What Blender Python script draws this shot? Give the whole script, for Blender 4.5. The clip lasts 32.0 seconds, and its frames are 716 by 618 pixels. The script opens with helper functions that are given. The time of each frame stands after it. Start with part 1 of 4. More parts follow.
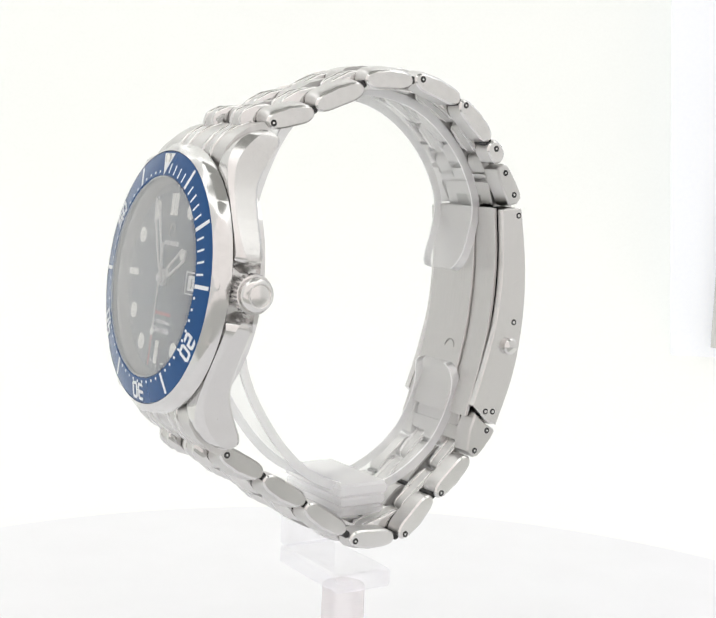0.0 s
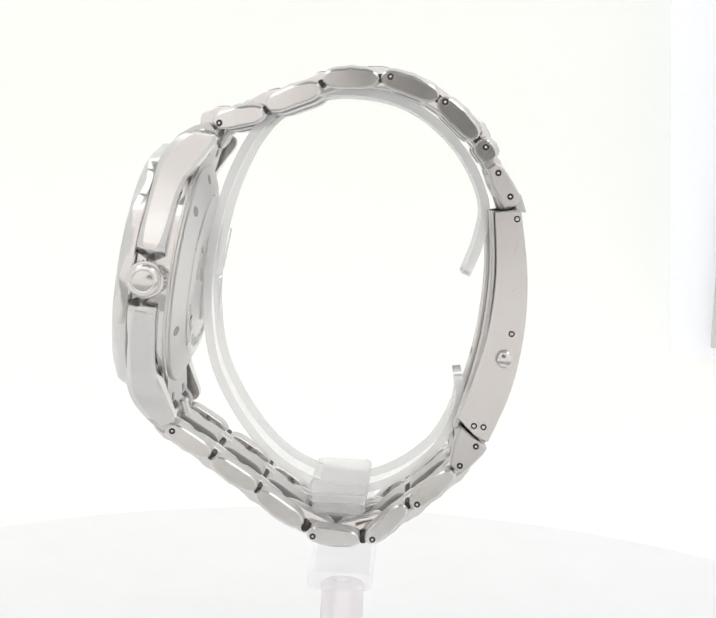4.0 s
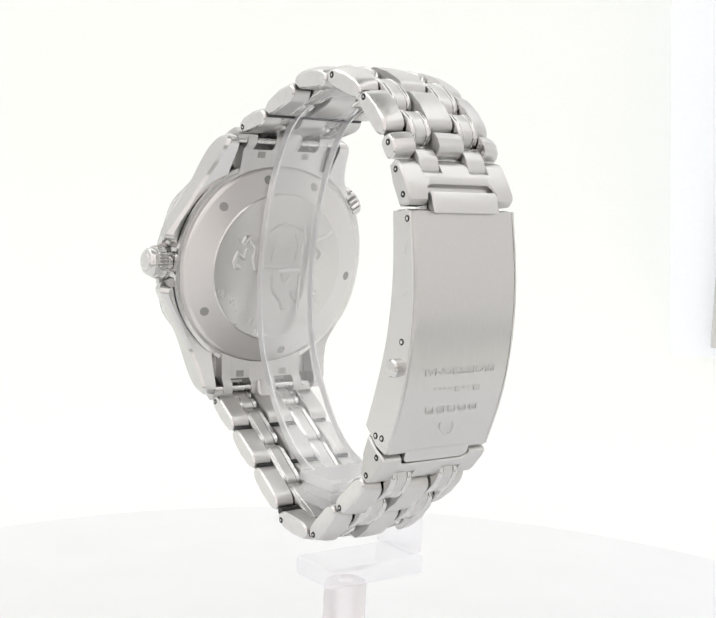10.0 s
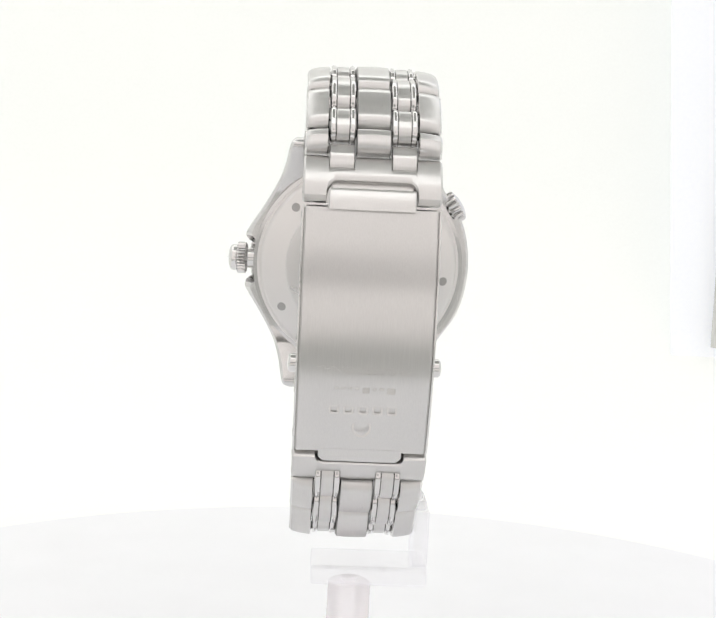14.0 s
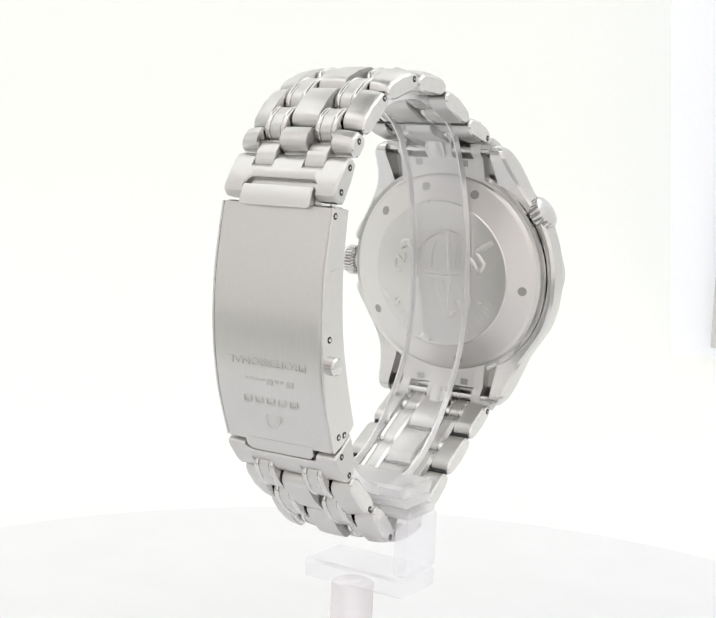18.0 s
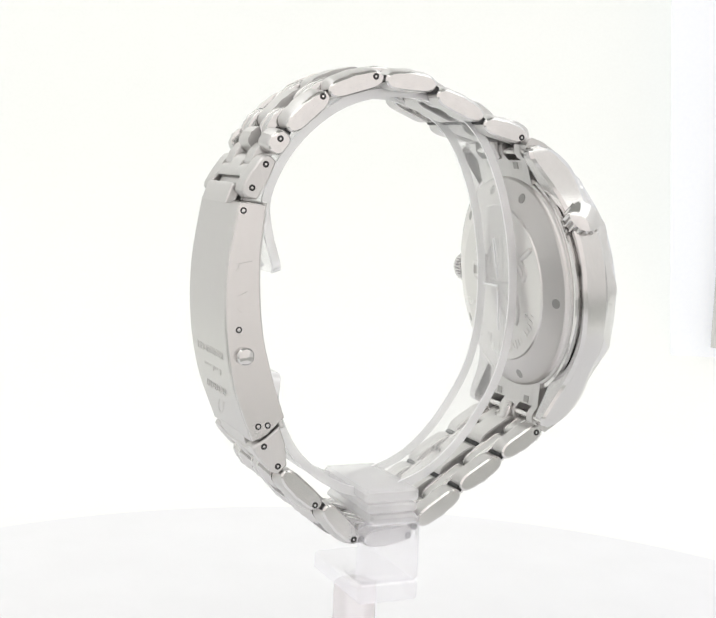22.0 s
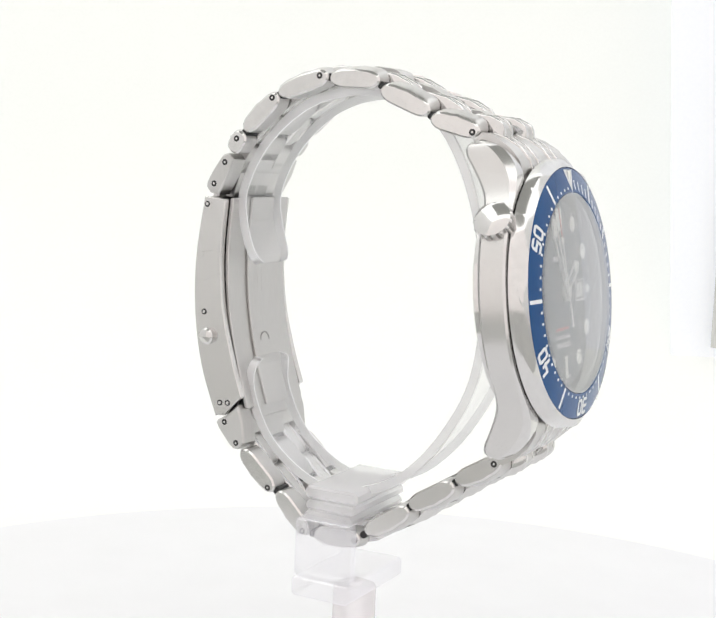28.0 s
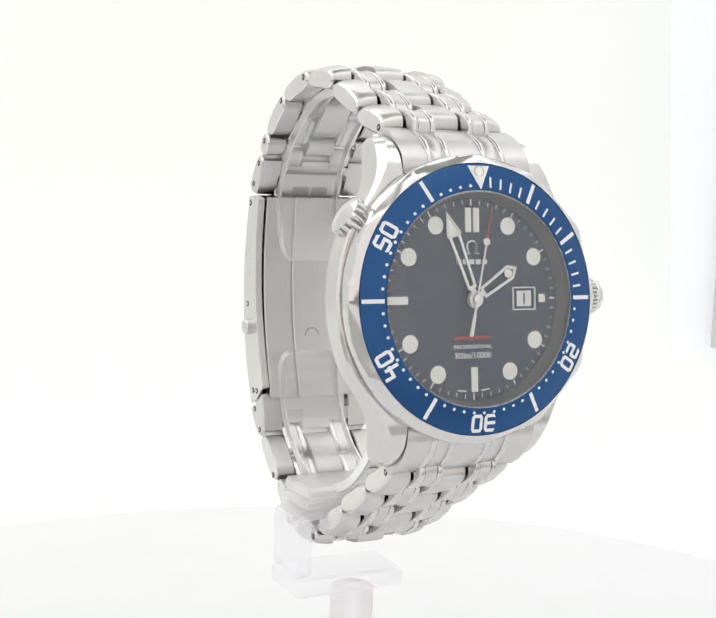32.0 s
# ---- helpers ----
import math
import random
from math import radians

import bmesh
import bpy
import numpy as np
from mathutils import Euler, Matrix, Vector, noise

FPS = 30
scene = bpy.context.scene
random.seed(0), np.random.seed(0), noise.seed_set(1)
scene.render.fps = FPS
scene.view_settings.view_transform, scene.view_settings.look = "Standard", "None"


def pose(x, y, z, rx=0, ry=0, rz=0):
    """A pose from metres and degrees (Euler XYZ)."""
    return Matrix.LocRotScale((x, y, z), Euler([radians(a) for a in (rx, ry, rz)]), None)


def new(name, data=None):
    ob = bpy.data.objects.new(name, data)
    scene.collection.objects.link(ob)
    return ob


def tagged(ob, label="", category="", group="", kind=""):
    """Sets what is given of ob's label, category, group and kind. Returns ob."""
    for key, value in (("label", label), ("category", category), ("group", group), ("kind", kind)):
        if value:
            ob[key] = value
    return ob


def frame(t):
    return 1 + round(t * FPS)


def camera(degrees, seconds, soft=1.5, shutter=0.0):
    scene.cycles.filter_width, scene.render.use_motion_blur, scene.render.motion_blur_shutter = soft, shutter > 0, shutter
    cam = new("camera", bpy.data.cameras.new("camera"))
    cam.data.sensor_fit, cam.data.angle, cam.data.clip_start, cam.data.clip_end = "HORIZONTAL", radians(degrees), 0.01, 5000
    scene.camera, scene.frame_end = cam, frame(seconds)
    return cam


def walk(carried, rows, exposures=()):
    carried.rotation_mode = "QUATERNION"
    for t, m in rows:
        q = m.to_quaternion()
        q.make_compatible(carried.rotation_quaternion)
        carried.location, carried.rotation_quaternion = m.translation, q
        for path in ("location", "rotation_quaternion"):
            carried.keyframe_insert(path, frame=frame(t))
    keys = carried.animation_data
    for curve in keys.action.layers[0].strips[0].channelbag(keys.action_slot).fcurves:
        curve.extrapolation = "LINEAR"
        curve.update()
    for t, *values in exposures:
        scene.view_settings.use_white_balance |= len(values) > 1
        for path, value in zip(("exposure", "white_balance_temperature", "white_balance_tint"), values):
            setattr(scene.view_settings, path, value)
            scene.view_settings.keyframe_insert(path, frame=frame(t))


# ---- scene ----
cam = camera(31.23, 32.0, soft=1.6)
CAM_HEIGHT = 0.095
CAM_POSE = pose(0.0, -0.2068, CAM_HEIGHT, 83.489, -2.366, 0.385)
walk(cam, [(0.0, CAM_POSE), (32.0, CAM_POSE)], exposures=[(0.0, 0.13), (32.0, 0.13)])

# the head and bracelet as they sit on the turning axis (axis = world z)
SEAT = pose(-0.02952, -0.01866, CAM_HEIGHT - 0.01801, 83.24, -0.317, -57.748)
TURN = ((0, 0.19), (2, -17.15), (4, -34.46), (6, -51.73), (8, -68.85), (10, -85.84), (12, -102.74),
        (14, -119.79), (16, -137.03), (18, -154.29), (20, -171.57), (22, -188.74), (24, -205.85),
        (26, -222.99), (28, -240.14), (30, -257.34), (32, -274.6))

# ---- world and light ----
world = bpy.data.worlds.new("studio")
scene.world = world
world.use_nodes = True
world.node_tree.nodes["Background"].inputs[0].default_value = (0.9, 0.93, 1.0, 1)
world.node_tree.nodes["Background"].inputs[1].default_value = 0.5


# ---- materials ----
def material(name, color, rough=0.5, metal=0.0, grain=0.0, grain_scale=(400, 400, 400), bump=0.0, emit=0.0,
             transmission=0.0, ior=1.45, tint=0.06, coat=0.0, emit_color=None):
    m = bpy.data.materials.new(name)
    m.use_nodes = True
    nt = m.node_tree
    b = nt.nodes["Principled BSDF"]
    b.inputs["Base Color"].default_value = (*color, 1)
    b.inputs["Roughness"].default_value = rough
    b.inputs["Metallic"].default_value = metal
    b.inputs["IOR"].default_value = ior
    b.inputs["Transmission Weight"].default_value = transmission
    b.inputs["Coat Weight"].default_value = coat
    if emit:
        b.inputs["Emission Color"].default_value = (*(emit_color or color), 1)
        b.inputs["Emission Strength"].default_value = emit
    if grain or bump:
        tc = nt.nodes.new("ShaderNodeTexCoord")
        mp = nt.nodes.new("ShaderNodeMapping")
        mp.inputs["Scale"].default_value = grain_scale
        nt.links.new(tc.outputs["Object"], mp.inputs["Vector"])
        fine = nt.nodes.new("ShaderNodeTexNoise")
        fine.inputs["Scale"].default_value = 1.0
        fine.inputs["Detail"].default_value = 4.0
        nt.links.new(mp.outputs["Vector"], fine.inputs["Vector"])
        wide = nt.nodes.new("ShaderNodeTexNoise")
        wide.inputs["Scale"].default_value = 60.0
        wide.inputs["Detail"].default_value = 3.0
        nt.links.new(tc.outputs["Object"], wide.inputs["Vector"])
        add = nt.nodes.new("ShaderNodeMath")
        add.operation = "ADD"
        nt.links.new(fine.outputs["Fac"], add.inputs[0])
        calm = nt.nodes.new("ShaderNodeMapRange")
        calm.inputs["To Min"].default_value = 0.38
        calm.inputs["To Max"].default_value = 0.62
        nt.links.new(wide.outputs["Fac"], calm.inputs["Value"])
        nt.links.new(calm.outputs["Result"], add.inputs[1])
        if grain:
            mr = nt.nodes.new("ShaderNodeMapRange")
            mr.inputs["From Min"].default_value = 0.6
            mr.inputs["From Max"].default_value = 1.4
            mr.inputs["To Min"].default_value = max(0.02, rough - grain)
            mr.inputs["To Max"].default_value = rough + grain
            nt.links.new(add.outputs[0], mr.inputs["Value"])
            nt.links.new(mr.outputs["Result"], b.inputs["Roughness"])
            ramp = nt.nodes.new("ShaderNodeMapRange")
            ramp.data_type = "FLOAT_VECTOR"
            ramp.inputs["From Min"].default_value = (0.6, 0.6, 0.6)
            ramp.inputs["From Max"].default_value = (1.4, 1.4, 1.4)
            ramp.inputs["To Min"].default_value = tuple(c * (1 - tint) for c in color)
            ramp.inputs["To Max"].default_value = tuple(min(1, c * (1 + tint)) for c in color)
            nt.links.new(add.outputs[0], ramp.inputs["Vector"])
            nt.links.new(ramp.outputs["Vector"], b.inputs["Base Color"])
        if bump:
            bp = nt.nodes.new("ShaderNodeBump")
            bp.inputs["Strength"].default_value = bump
            bp.inputs["Distance"].default_value = 0.00004
            nt.links.new(fine.outputs["Fac"], bp.inputs["Height"])
            nt.links.new(bp.outputs["Normal"], b.inputs["Normal"])
    return m


BRUSHED = material("brushed_steel", (0.68, 0.67, 0.66), 0.25, 1.0, 0.05, (300, 9000, 9000), 0.2)
BRUSHED_Y = material("brushed_steel_lengthwise", (0.64, 0.632, 0.622), 0.31, 1.0, 0.05, (9000, 250, 9000), 0.2)


def brushed_lengthwise(m):
    """Fine lines along the piece spread the gloss across it."""
    nt = m.node_tree
    b = nt.nodes["Principled BSDF"]
    b.inputs["Anisotropic"].default_value = 0.9
    tg = nt.nodes.new("ShaderNodeTangent")
    tg.direction_type = "UV_MAP"
    tg.uv_map = "brush"
    nt.links.new(tg.outputs[0], b.inputs["Tangent"])


brushed_lengthwise(BRUSHED_Y)
BRUSHED_Z = material("brushed_steel_flank", (0.64, 0.632, 0.622), 0.25, 1.0, 0.05, (9000, 300, 9000), 0.2)


def turned_about_axis(m):
    """Fine rings about the axis spread the gloss outwards."""
    nt = m.node_tree
    b = nt.nodes["Principled BSDF"]
    b.inputs["Anisotropic"].default_value = 0.85
    tg = nt.nodes.new("ShaderNodeTangent")
    tg.direction_type = "RADIAL"
    tg.axis = "Z"
    nt.links.new(tg.outputs[0], b.inputs["Tangent"])


SATIN = material("satin_steel", (0.66, 0.65, 0.638), 0.28, 1.0, 0.015, (300, 300, 300), 0.0, tint=0.01)
POLISHED = material("polished_steel", (0.66, 0.652, 0.645), 0.08, 1.0, 0.03, (700, 700, 700))
SIDE = material("smooth_steel", (0.70, 0.69, 0.68), 0.17, 1.0, 0.03, (700, 700, 700))
# darker steel that paints shade into keyholes, slots and grooves
RECESS = material("shaded_recess_steel", (0.36, 0.355, 0.345), 0.4, 0.9, 0.05, (900, 900, 900))
# darker steel: painted shade on link sides in the gaps, and fine scratches
GAP = material("gap_shade_and_scratch_steel", (0.4, 0.395, 0.388), 0.5, 0.9, 0.05, (900, 900, 900))
BEZEL_STEEL = material("polished_bezel_steel", (0.67, 0.662, 0.655), 0.17, 1.0, 0.03, (900, 900, 900))
# near-black that paints the shade inside holes and between link rows
SHADOWED = material("shade_black_steel", (0.05, 0.05, 0.05), 0.5, 0.6, 0.05, (900, 900, 900))
BLUE = material("blue_anodised", (0.015, 0.08, 0.235), 0.24, 0.5, 0.04, (1500, 1500, 1500), tint=0.05)
WHITE = material("white_enamel", (0.82, 0.83, 0.83), 0.45, 0.0, 0.05, (1500, 1500, 1500), tint=0.03)
LUME = material("lume_paint", (0.90, 0.91, 0.86), 0.5, 0.0, 0.05, (2500, 2500, 2500), tint=0.04)
DIAL = material("blue_black_dial", (0.010, 0.034, 0.068), 0.42, 0.0, 0.05, (150, 5200, 150), 0.08)
HAND = material("satin_hand_steel", (0.82, 0.82, 0.81), 0.38, 1.0, 0.04, (900, 900, 900))
TURNED = material("turned_steel", (0.70, 0.685, 0.672), 0.34, 1.0, 0.02, (300, 300, 300), tint=0.01)
turned_about_axis(TURNED)
PRINT = material("silver_print", (0.75, 0.76, 0.77), 0.45, 0.0)
REHAUT = material("grey_chapter_ring", (0.17, 0.18, 0.185), 0.35, 0.5, 0.04, (900, 900, 900))
RED = material("red_enamel", (0.45, 0.02, 0.02), 0.4)
INK = material("black_ink", (0.02, 0.02, 0.025), 0.5)
TABLE_WHITE = material("white_laminate", (0.9, 0.905, 0.93), 0.4, 0.0, 0.08, (60, 60, 60), tint=0.02)
# each tent fabric glows by its own set amount, with no lamp behind
FABRIC = material("glowing_white_fabric", (0.7, 0.7, 0.69), 0.9, 0.0, 0.05, (700, 700, 700), 0.2, emit=0.28,
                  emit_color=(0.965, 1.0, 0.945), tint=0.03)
FABRIC_SIDE = material("glowing_side_fabric", (0.7, 0.7, 0.7), 0.9, 0.0, 0.05, (700, 700, 700), 0.2, emit=0.2,
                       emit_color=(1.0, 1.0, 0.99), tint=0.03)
FABRIC_COOL = material("glowing_cool_fabric", (0.69, 0.7, 0.73), 0.9, 0.0, 0.05, (700, 700, 700), 0.2, emit=0.3,
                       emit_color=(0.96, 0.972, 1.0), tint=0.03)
FABRIC_TOP = material("glowing_ceiling_fabric", (0.7, 0.7, 0.7), 0.9, 0.0, 0.05, (700, 700, 700), 0.2, emit=1.0,
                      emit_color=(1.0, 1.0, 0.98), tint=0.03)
FABRIC_DARK = material("reflection_shade_fabric", (0.42, 0.425, 0.41), 0.9, 0.0, 0.05, (700, 700, 700), 0.2, tint=0.03)
FABRIC_FRONT = material("glowing_pinkish_front_fabric", (0.7, 0.665, 0.655), 0.9, 0.0, 0.05, (700, 700, 700), 0.2, emit=0.46, emit_color=(1.0, 0.955, 0.945), tint=0.03)
TABLE_GREY = material("grey_laminate", (0.5, 0.51, 0.495), 0.5, 0.0, 0.08, (60, 60, 60), tint=0.05)
ROD = material("grey_rod", (0.62, 0.62, 0.6), 0.5, 0.0, 0.1, (80, 80, 80))
ROOM = material("room_plaster", (0.55, 0.555, 0.535), 0.9, 0.0, 0.05, (12, 12, 12))


def clear_plastic(name, share, color=(0.985, 0.985, 0.99), rough=0.02):
    """Clear plastic that passes most light straight on and bends the rest."""
    m = bpy.data.materials.new(name)
    m.use_nodes = True
    nt = m.node_tree
    b = nt.nodes["Principled BSDF"]
    b.inputs["Base Color"].default_value = (*color, 1)
    b.inputs["Roughness"].default_value = rough
    b.inputs["IOR"].default_value = 1.49
    b.inputs["Transmission Weight"].default_value = 1.0
    tr = nt.nodes.new("ShaderNodeBsdfTransparent")
    tr.inputs["Color"].default_value = (*color, 1)
    mix = nt.nodes.new("ShaderNodeMixShader")
    mix.inputs["Fac"].default_value = share
    nt.links.new(tr.outputs[0], mix.inputs[1])
    nt.links.new(b.outputs[0], mix.inputs[2])
    nt.links.new(mix.outputs[0], nt.nodes["Material Output"].inputs["Surface"])
    return m


def crystal_glass():
    """Clear sapphire: straight through, with a gloss that grows towards the rim of sight."""
    m = bpy.data.materials.new("sapphire_crystal")
    m.use_nodes = True
    nt = m.node_tree
    nt.nodes.remove(nt.nodes["Principled BSDF"])
    tr = nt.nodes.new("ShaderNodeBsdfTransparent")
    gl = nt.nodes.new("ShaderNodeBsdfGlossy")
    gl.inputs["Roughness"].default_value = 0.02
    lw = nt.nodes.new("ShaderNodeLayerWeight")
    lw.inputs["Blend"].default_value = 0.5
    pw = nt.nodes.new("ShaderNodeMath")
    pw.operation = "POWER"
    pw.inputs[1].default_value = 2.4
    nt.links.new(lw.outputs["Facing"], pw.inputs[0])
    mr = nt.nodes.new("ShaderNodeMapRange")
    mr.inputs["To Min"].default_value = 0.065
    mr.inputs["To Max"].default_value = 1.0
    nt.links.new(pw.outputs[0], mr.inputs["Value"])
    mix = nt.nodes.new("ShaderNodeMixShader")
    nt.links.new(mr.outputs["Result"], mix.inputs["Fac"])
    nt.links.new(tr.outputs[0], mix.inputs[1])
    nt.links.new(gl.outputs[0], mix.inputs[2])
    nt.links.new(mix.outputs[0], nt.nodes["Material Output"].inputs["Surface"])
    return m


GLASS = crystal_glass()
FROSTED = clear_plastic("hazy_acrylic", 0.45, (0.975, 0.95, 0.955), 0.3)


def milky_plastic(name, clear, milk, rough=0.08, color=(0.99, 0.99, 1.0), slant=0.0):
    """Clear plastic with white mixed into its colour for the brightness it would bend in: shares of straight passage,
    of mixed-in white, the rest gloss; slant adds gloss where it is seen aslant."""
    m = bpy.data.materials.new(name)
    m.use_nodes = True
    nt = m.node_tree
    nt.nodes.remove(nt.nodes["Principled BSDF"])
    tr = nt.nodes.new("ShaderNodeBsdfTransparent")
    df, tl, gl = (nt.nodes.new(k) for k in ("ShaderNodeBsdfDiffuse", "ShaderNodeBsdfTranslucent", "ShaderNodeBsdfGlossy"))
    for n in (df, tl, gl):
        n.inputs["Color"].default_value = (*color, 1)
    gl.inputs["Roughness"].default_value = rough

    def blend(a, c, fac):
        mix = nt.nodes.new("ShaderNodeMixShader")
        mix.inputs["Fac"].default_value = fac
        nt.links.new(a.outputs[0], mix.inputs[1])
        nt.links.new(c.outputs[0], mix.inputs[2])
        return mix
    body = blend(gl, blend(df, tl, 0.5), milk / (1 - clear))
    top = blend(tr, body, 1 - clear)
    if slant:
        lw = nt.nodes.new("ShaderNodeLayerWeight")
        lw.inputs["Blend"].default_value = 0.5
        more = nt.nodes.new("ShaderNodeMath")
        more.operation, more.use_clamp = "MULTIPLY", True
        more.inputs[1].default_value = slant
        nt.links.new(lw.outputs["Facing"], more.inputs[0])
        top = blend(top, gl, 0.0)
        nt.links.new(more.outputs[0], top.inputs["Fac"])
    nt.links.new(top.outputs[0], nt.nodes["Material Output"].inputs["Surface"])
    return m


# the white shares paint the bright look of the acrylic
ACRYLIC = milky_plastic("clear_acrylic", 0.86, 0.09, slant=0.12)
EDGE = milky_plastic("whitened_acrylic_edge", 0.58, 0.36, 0.3, slant=1.3)
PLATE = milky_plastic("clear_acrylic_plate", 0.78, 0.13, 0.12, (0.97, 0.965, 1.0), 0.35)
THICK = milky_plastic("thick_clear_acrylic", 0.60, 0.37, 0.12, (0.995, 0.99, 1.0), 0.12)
# glow added to brighten the unseen room, with no lamp behind it
ROOM_GLOW = material("glowing_room_ceiling", (0.7, 0.68, 0.66), 0.9, 0.0, 0.05, (12, 12, 12), emit=0.5)
MM = 0.001


# ---- mesh helpers (all in millimetres; x towards 3 o'clock, y towards 12, z out of the dial) ----
def part(name, bm, mat, parent, label="", at=None, smooth=35, second=None, test=None):
    """Links a bmesh as one mesh; faces that pass the test take the second material."""
    bmesh.ops.recalc_face_normals(bm, faces=bm.faces[:])
    if second:
        bm.normal_update()
        for f in bm.faces:
            if test(f):
                f.material_index = 1
    for v in bm.verts:
        v.co *= MM
    if mat is BRUSHED_Y:
        uv = bm.loops.layers.uv.new("brush")
        for f in bm.faces:
            for loop in f.loops:
                x, y, z = loop.vert.co
                loop[uv].uv = (x * 20, (y + 0.5 * z) * 20)
    me = bpy.data.meshes.new(name)
    bm.to_mesh(me)
    bm.free()
    me.materials.append(mat)
    if second:
        me.materials.append(second)
    if smooth:
        me.shade_smooth()
        me.set_sharp_from_angle(angle=radians(smooth))
    ob = new(name, me)
    ob.parent = parent
    if at is not None:
        ob.matrix_basis = at
    if label:
        ob["label"] = label
    return ob


def shift(x, y, z, rx=0, ry=0, rz=0):
    return pose(x * MM, y * MM, z * MM, rx, ry, rz)


def loft(bm, rings, closed=True, caps=True):
    """Skins rings of equally many points."""
    vs = [[bm.verts.new(p) for p in r] for r in rings]
    n = len(rings[0])
    for a, b in zip(vs, vs[1:]):
        for i in range(n if closed else n - 1):
            j = (i + 1) % n
            bm.faces.new((a[i], a[j], b[j], b[i]))
    if caps:
        bm.faces.new(vs[0][::-1])
        bm.faces.new(vs[-1])


def inset(poly, d):
    """A polygon drawn in by d."""
    n = len(poly)
    area = sum(poly[i][0] * poly[(i + 1) % n][1] - poly[(i + 1) % n][0] * poly[i][1] for i in range(n))
    sign = 1 if area > 0 else -1
    out = []
    for i in range(n):
        p, q, r = (Vector(poly[k % n]) for k in (i - 1, i, i + 1))
        a, b = (q - p), (r - q)
        if a.length < 1e-9 or b.length < 1e-9:
            out.append(tuple(q))
            continue
        na, nb = Vector((-a.y, a.x)).normalized(), Vector((-b.y, b.x)).normalized()
        m = na + nb
        m = m / max(0.35, m.dot(m) / 2)
        out.append(tuple(q + m * d * sign))
    return out


def prism(bm, poly, x0, x1, bevel=0.15):
    """A (y, z) polygon drawn out along x, with broken edges."""
    small = inset(poly, bevel) if bevel else poly
    rings = [[(x0, *p) for p in small]]
    if bevel:
        rings += [[(x0 + bevel, *p) for p in poly], [(x1 - bevel, *p) for p in poly]]
    rings.append([(x1, *p) for p in small])
    loft(bm, rings)


def box(bm, x0, x1, y0, y1, z0, z1, bevel=0.2):
    prism(bm, [(y0 + bevel, z0), (y1 - bevel, z0), (y1, z0 + bevel), (y1, z1 - bevel), (y1 - bevel, z1), (y0 + bevel, z1),
               (y0, z1 - bevel), (y0, z0 + bevel)], x0, x1, bevel * 0.7)


def revolve(bm, profile, n=72, cx=0.0, cy=0.0, wave=None):
    """(r, z) profile turned about z. wave(angle, r, z) may change r."""
    rings = []
    for r, z in profile:
        ring = []
        for k in range(n):
            a = 2 * math.pi * k / n
            q = wave(a, r, z) if wave else r
            ring.append((cx + q * math.cos(a), cy + q * math.sin(a), z))
        rings.append(ring)
    loft(bm, rings, caps=False)


def disc(bm, profile, n=48, cx=0.0, cy=0.0, wave=None):
    """As revolve, closed at both ends."""
    rings = []
    for r, z in profile:
        rings.append([(cx + (wave(2 * math.pi * k / n, r, z) if wave else r) * math.cos(2 * math.pi * k / n),
                       cy + (wave(2 * math.pi * k / n, r, z) if wave else r) * math.sin(2 * math.pi * k / n), z) for k in range(n)])
    loft(bm, rings)


def ring_band(bm, r0, r1, z0, z1, n=96, cx=0.0, cy=0.0):
    """A flat ring with thickness."""
    prof = [(r0, z0), (r1, z0), (r1, z1), (r0, z1), (r0, z0)]
    revolve(bm, prof, n, cx, cy)


def smooth_path(points, steps=6):
    """Catmull-Rom through 2D points."""
    out = []
    for i in range(len(points) - 1):
        p0, p1, p2, p3 = (Vector(points[max(0, min(len(points) - 1, k))]) for k in (i - 1, i, i + 1, i + 2))
        for s in range(steps):
            t = s / steps
            out.append(0.5 * ((2 * p1) + (p2 - p0) * t + (2 * p0 - 5 * p1 + 4 * p2 - p3) * t * t + (3 * p1 - p0 - 3 * p2 + p3) * t ** 3))
    out.append(Vector(points[-1]))
    return out


def lettering(text, height, depth=0.06, width=None, bold=0.012):
    """Text as a mesh, centred, in millimetres."""
    cu = bpy.data.curves.new("lettering", "FONT")
    cu.body, cu.size, cu.extrude = text, 1.0, 0.0
    cu.align_x, cu.align_y = "CENTER", "CENTER"
    cu.resolution_u = 3
    cu.offset = bold
    tmp = new("lettering", cu)
    dg = bpy.context.evaluated_depsgraph_get()
    me = bpy.data.meshes.new_from_object(tmp.evaluated_get(dg))
    bpy.data.objects.remove(tmp)
    bm = bmesh.new()
    bm.from_mesh(me)
    bpy.data.meshes.remove(me)
    bmesh.ops.remove_doubles(bm, verts=bm.verts[:], dist=1e-5)
    xs, ys = [v.co.x for v in bm.verts], [v.co.y for v in bm.verts]
    k = height / (max(ys) - min(ys))
    kx = width / (max(xs) - min(xs)) if width else k
    for v in bm.verts:
        v.co.x = (v.co.x - (max(xs) + min(xs)) / 2) * kx
        v.co.y = (v.co.y - (max(ys) + min(ys)) / 2) * k
    r = bmesh.ops.extrude_face_region(bm, geom=bm.faces[:])
    for g in r["geom"]:
        if isinstance(g, bmesh.types.BMVert):
            g.co.z += depth
    return bm


def thing(name, label, category, group=""):
    ob = new(name)
    ob.empty_display_size = 0.01
    return tagged(ob, label, category, group)


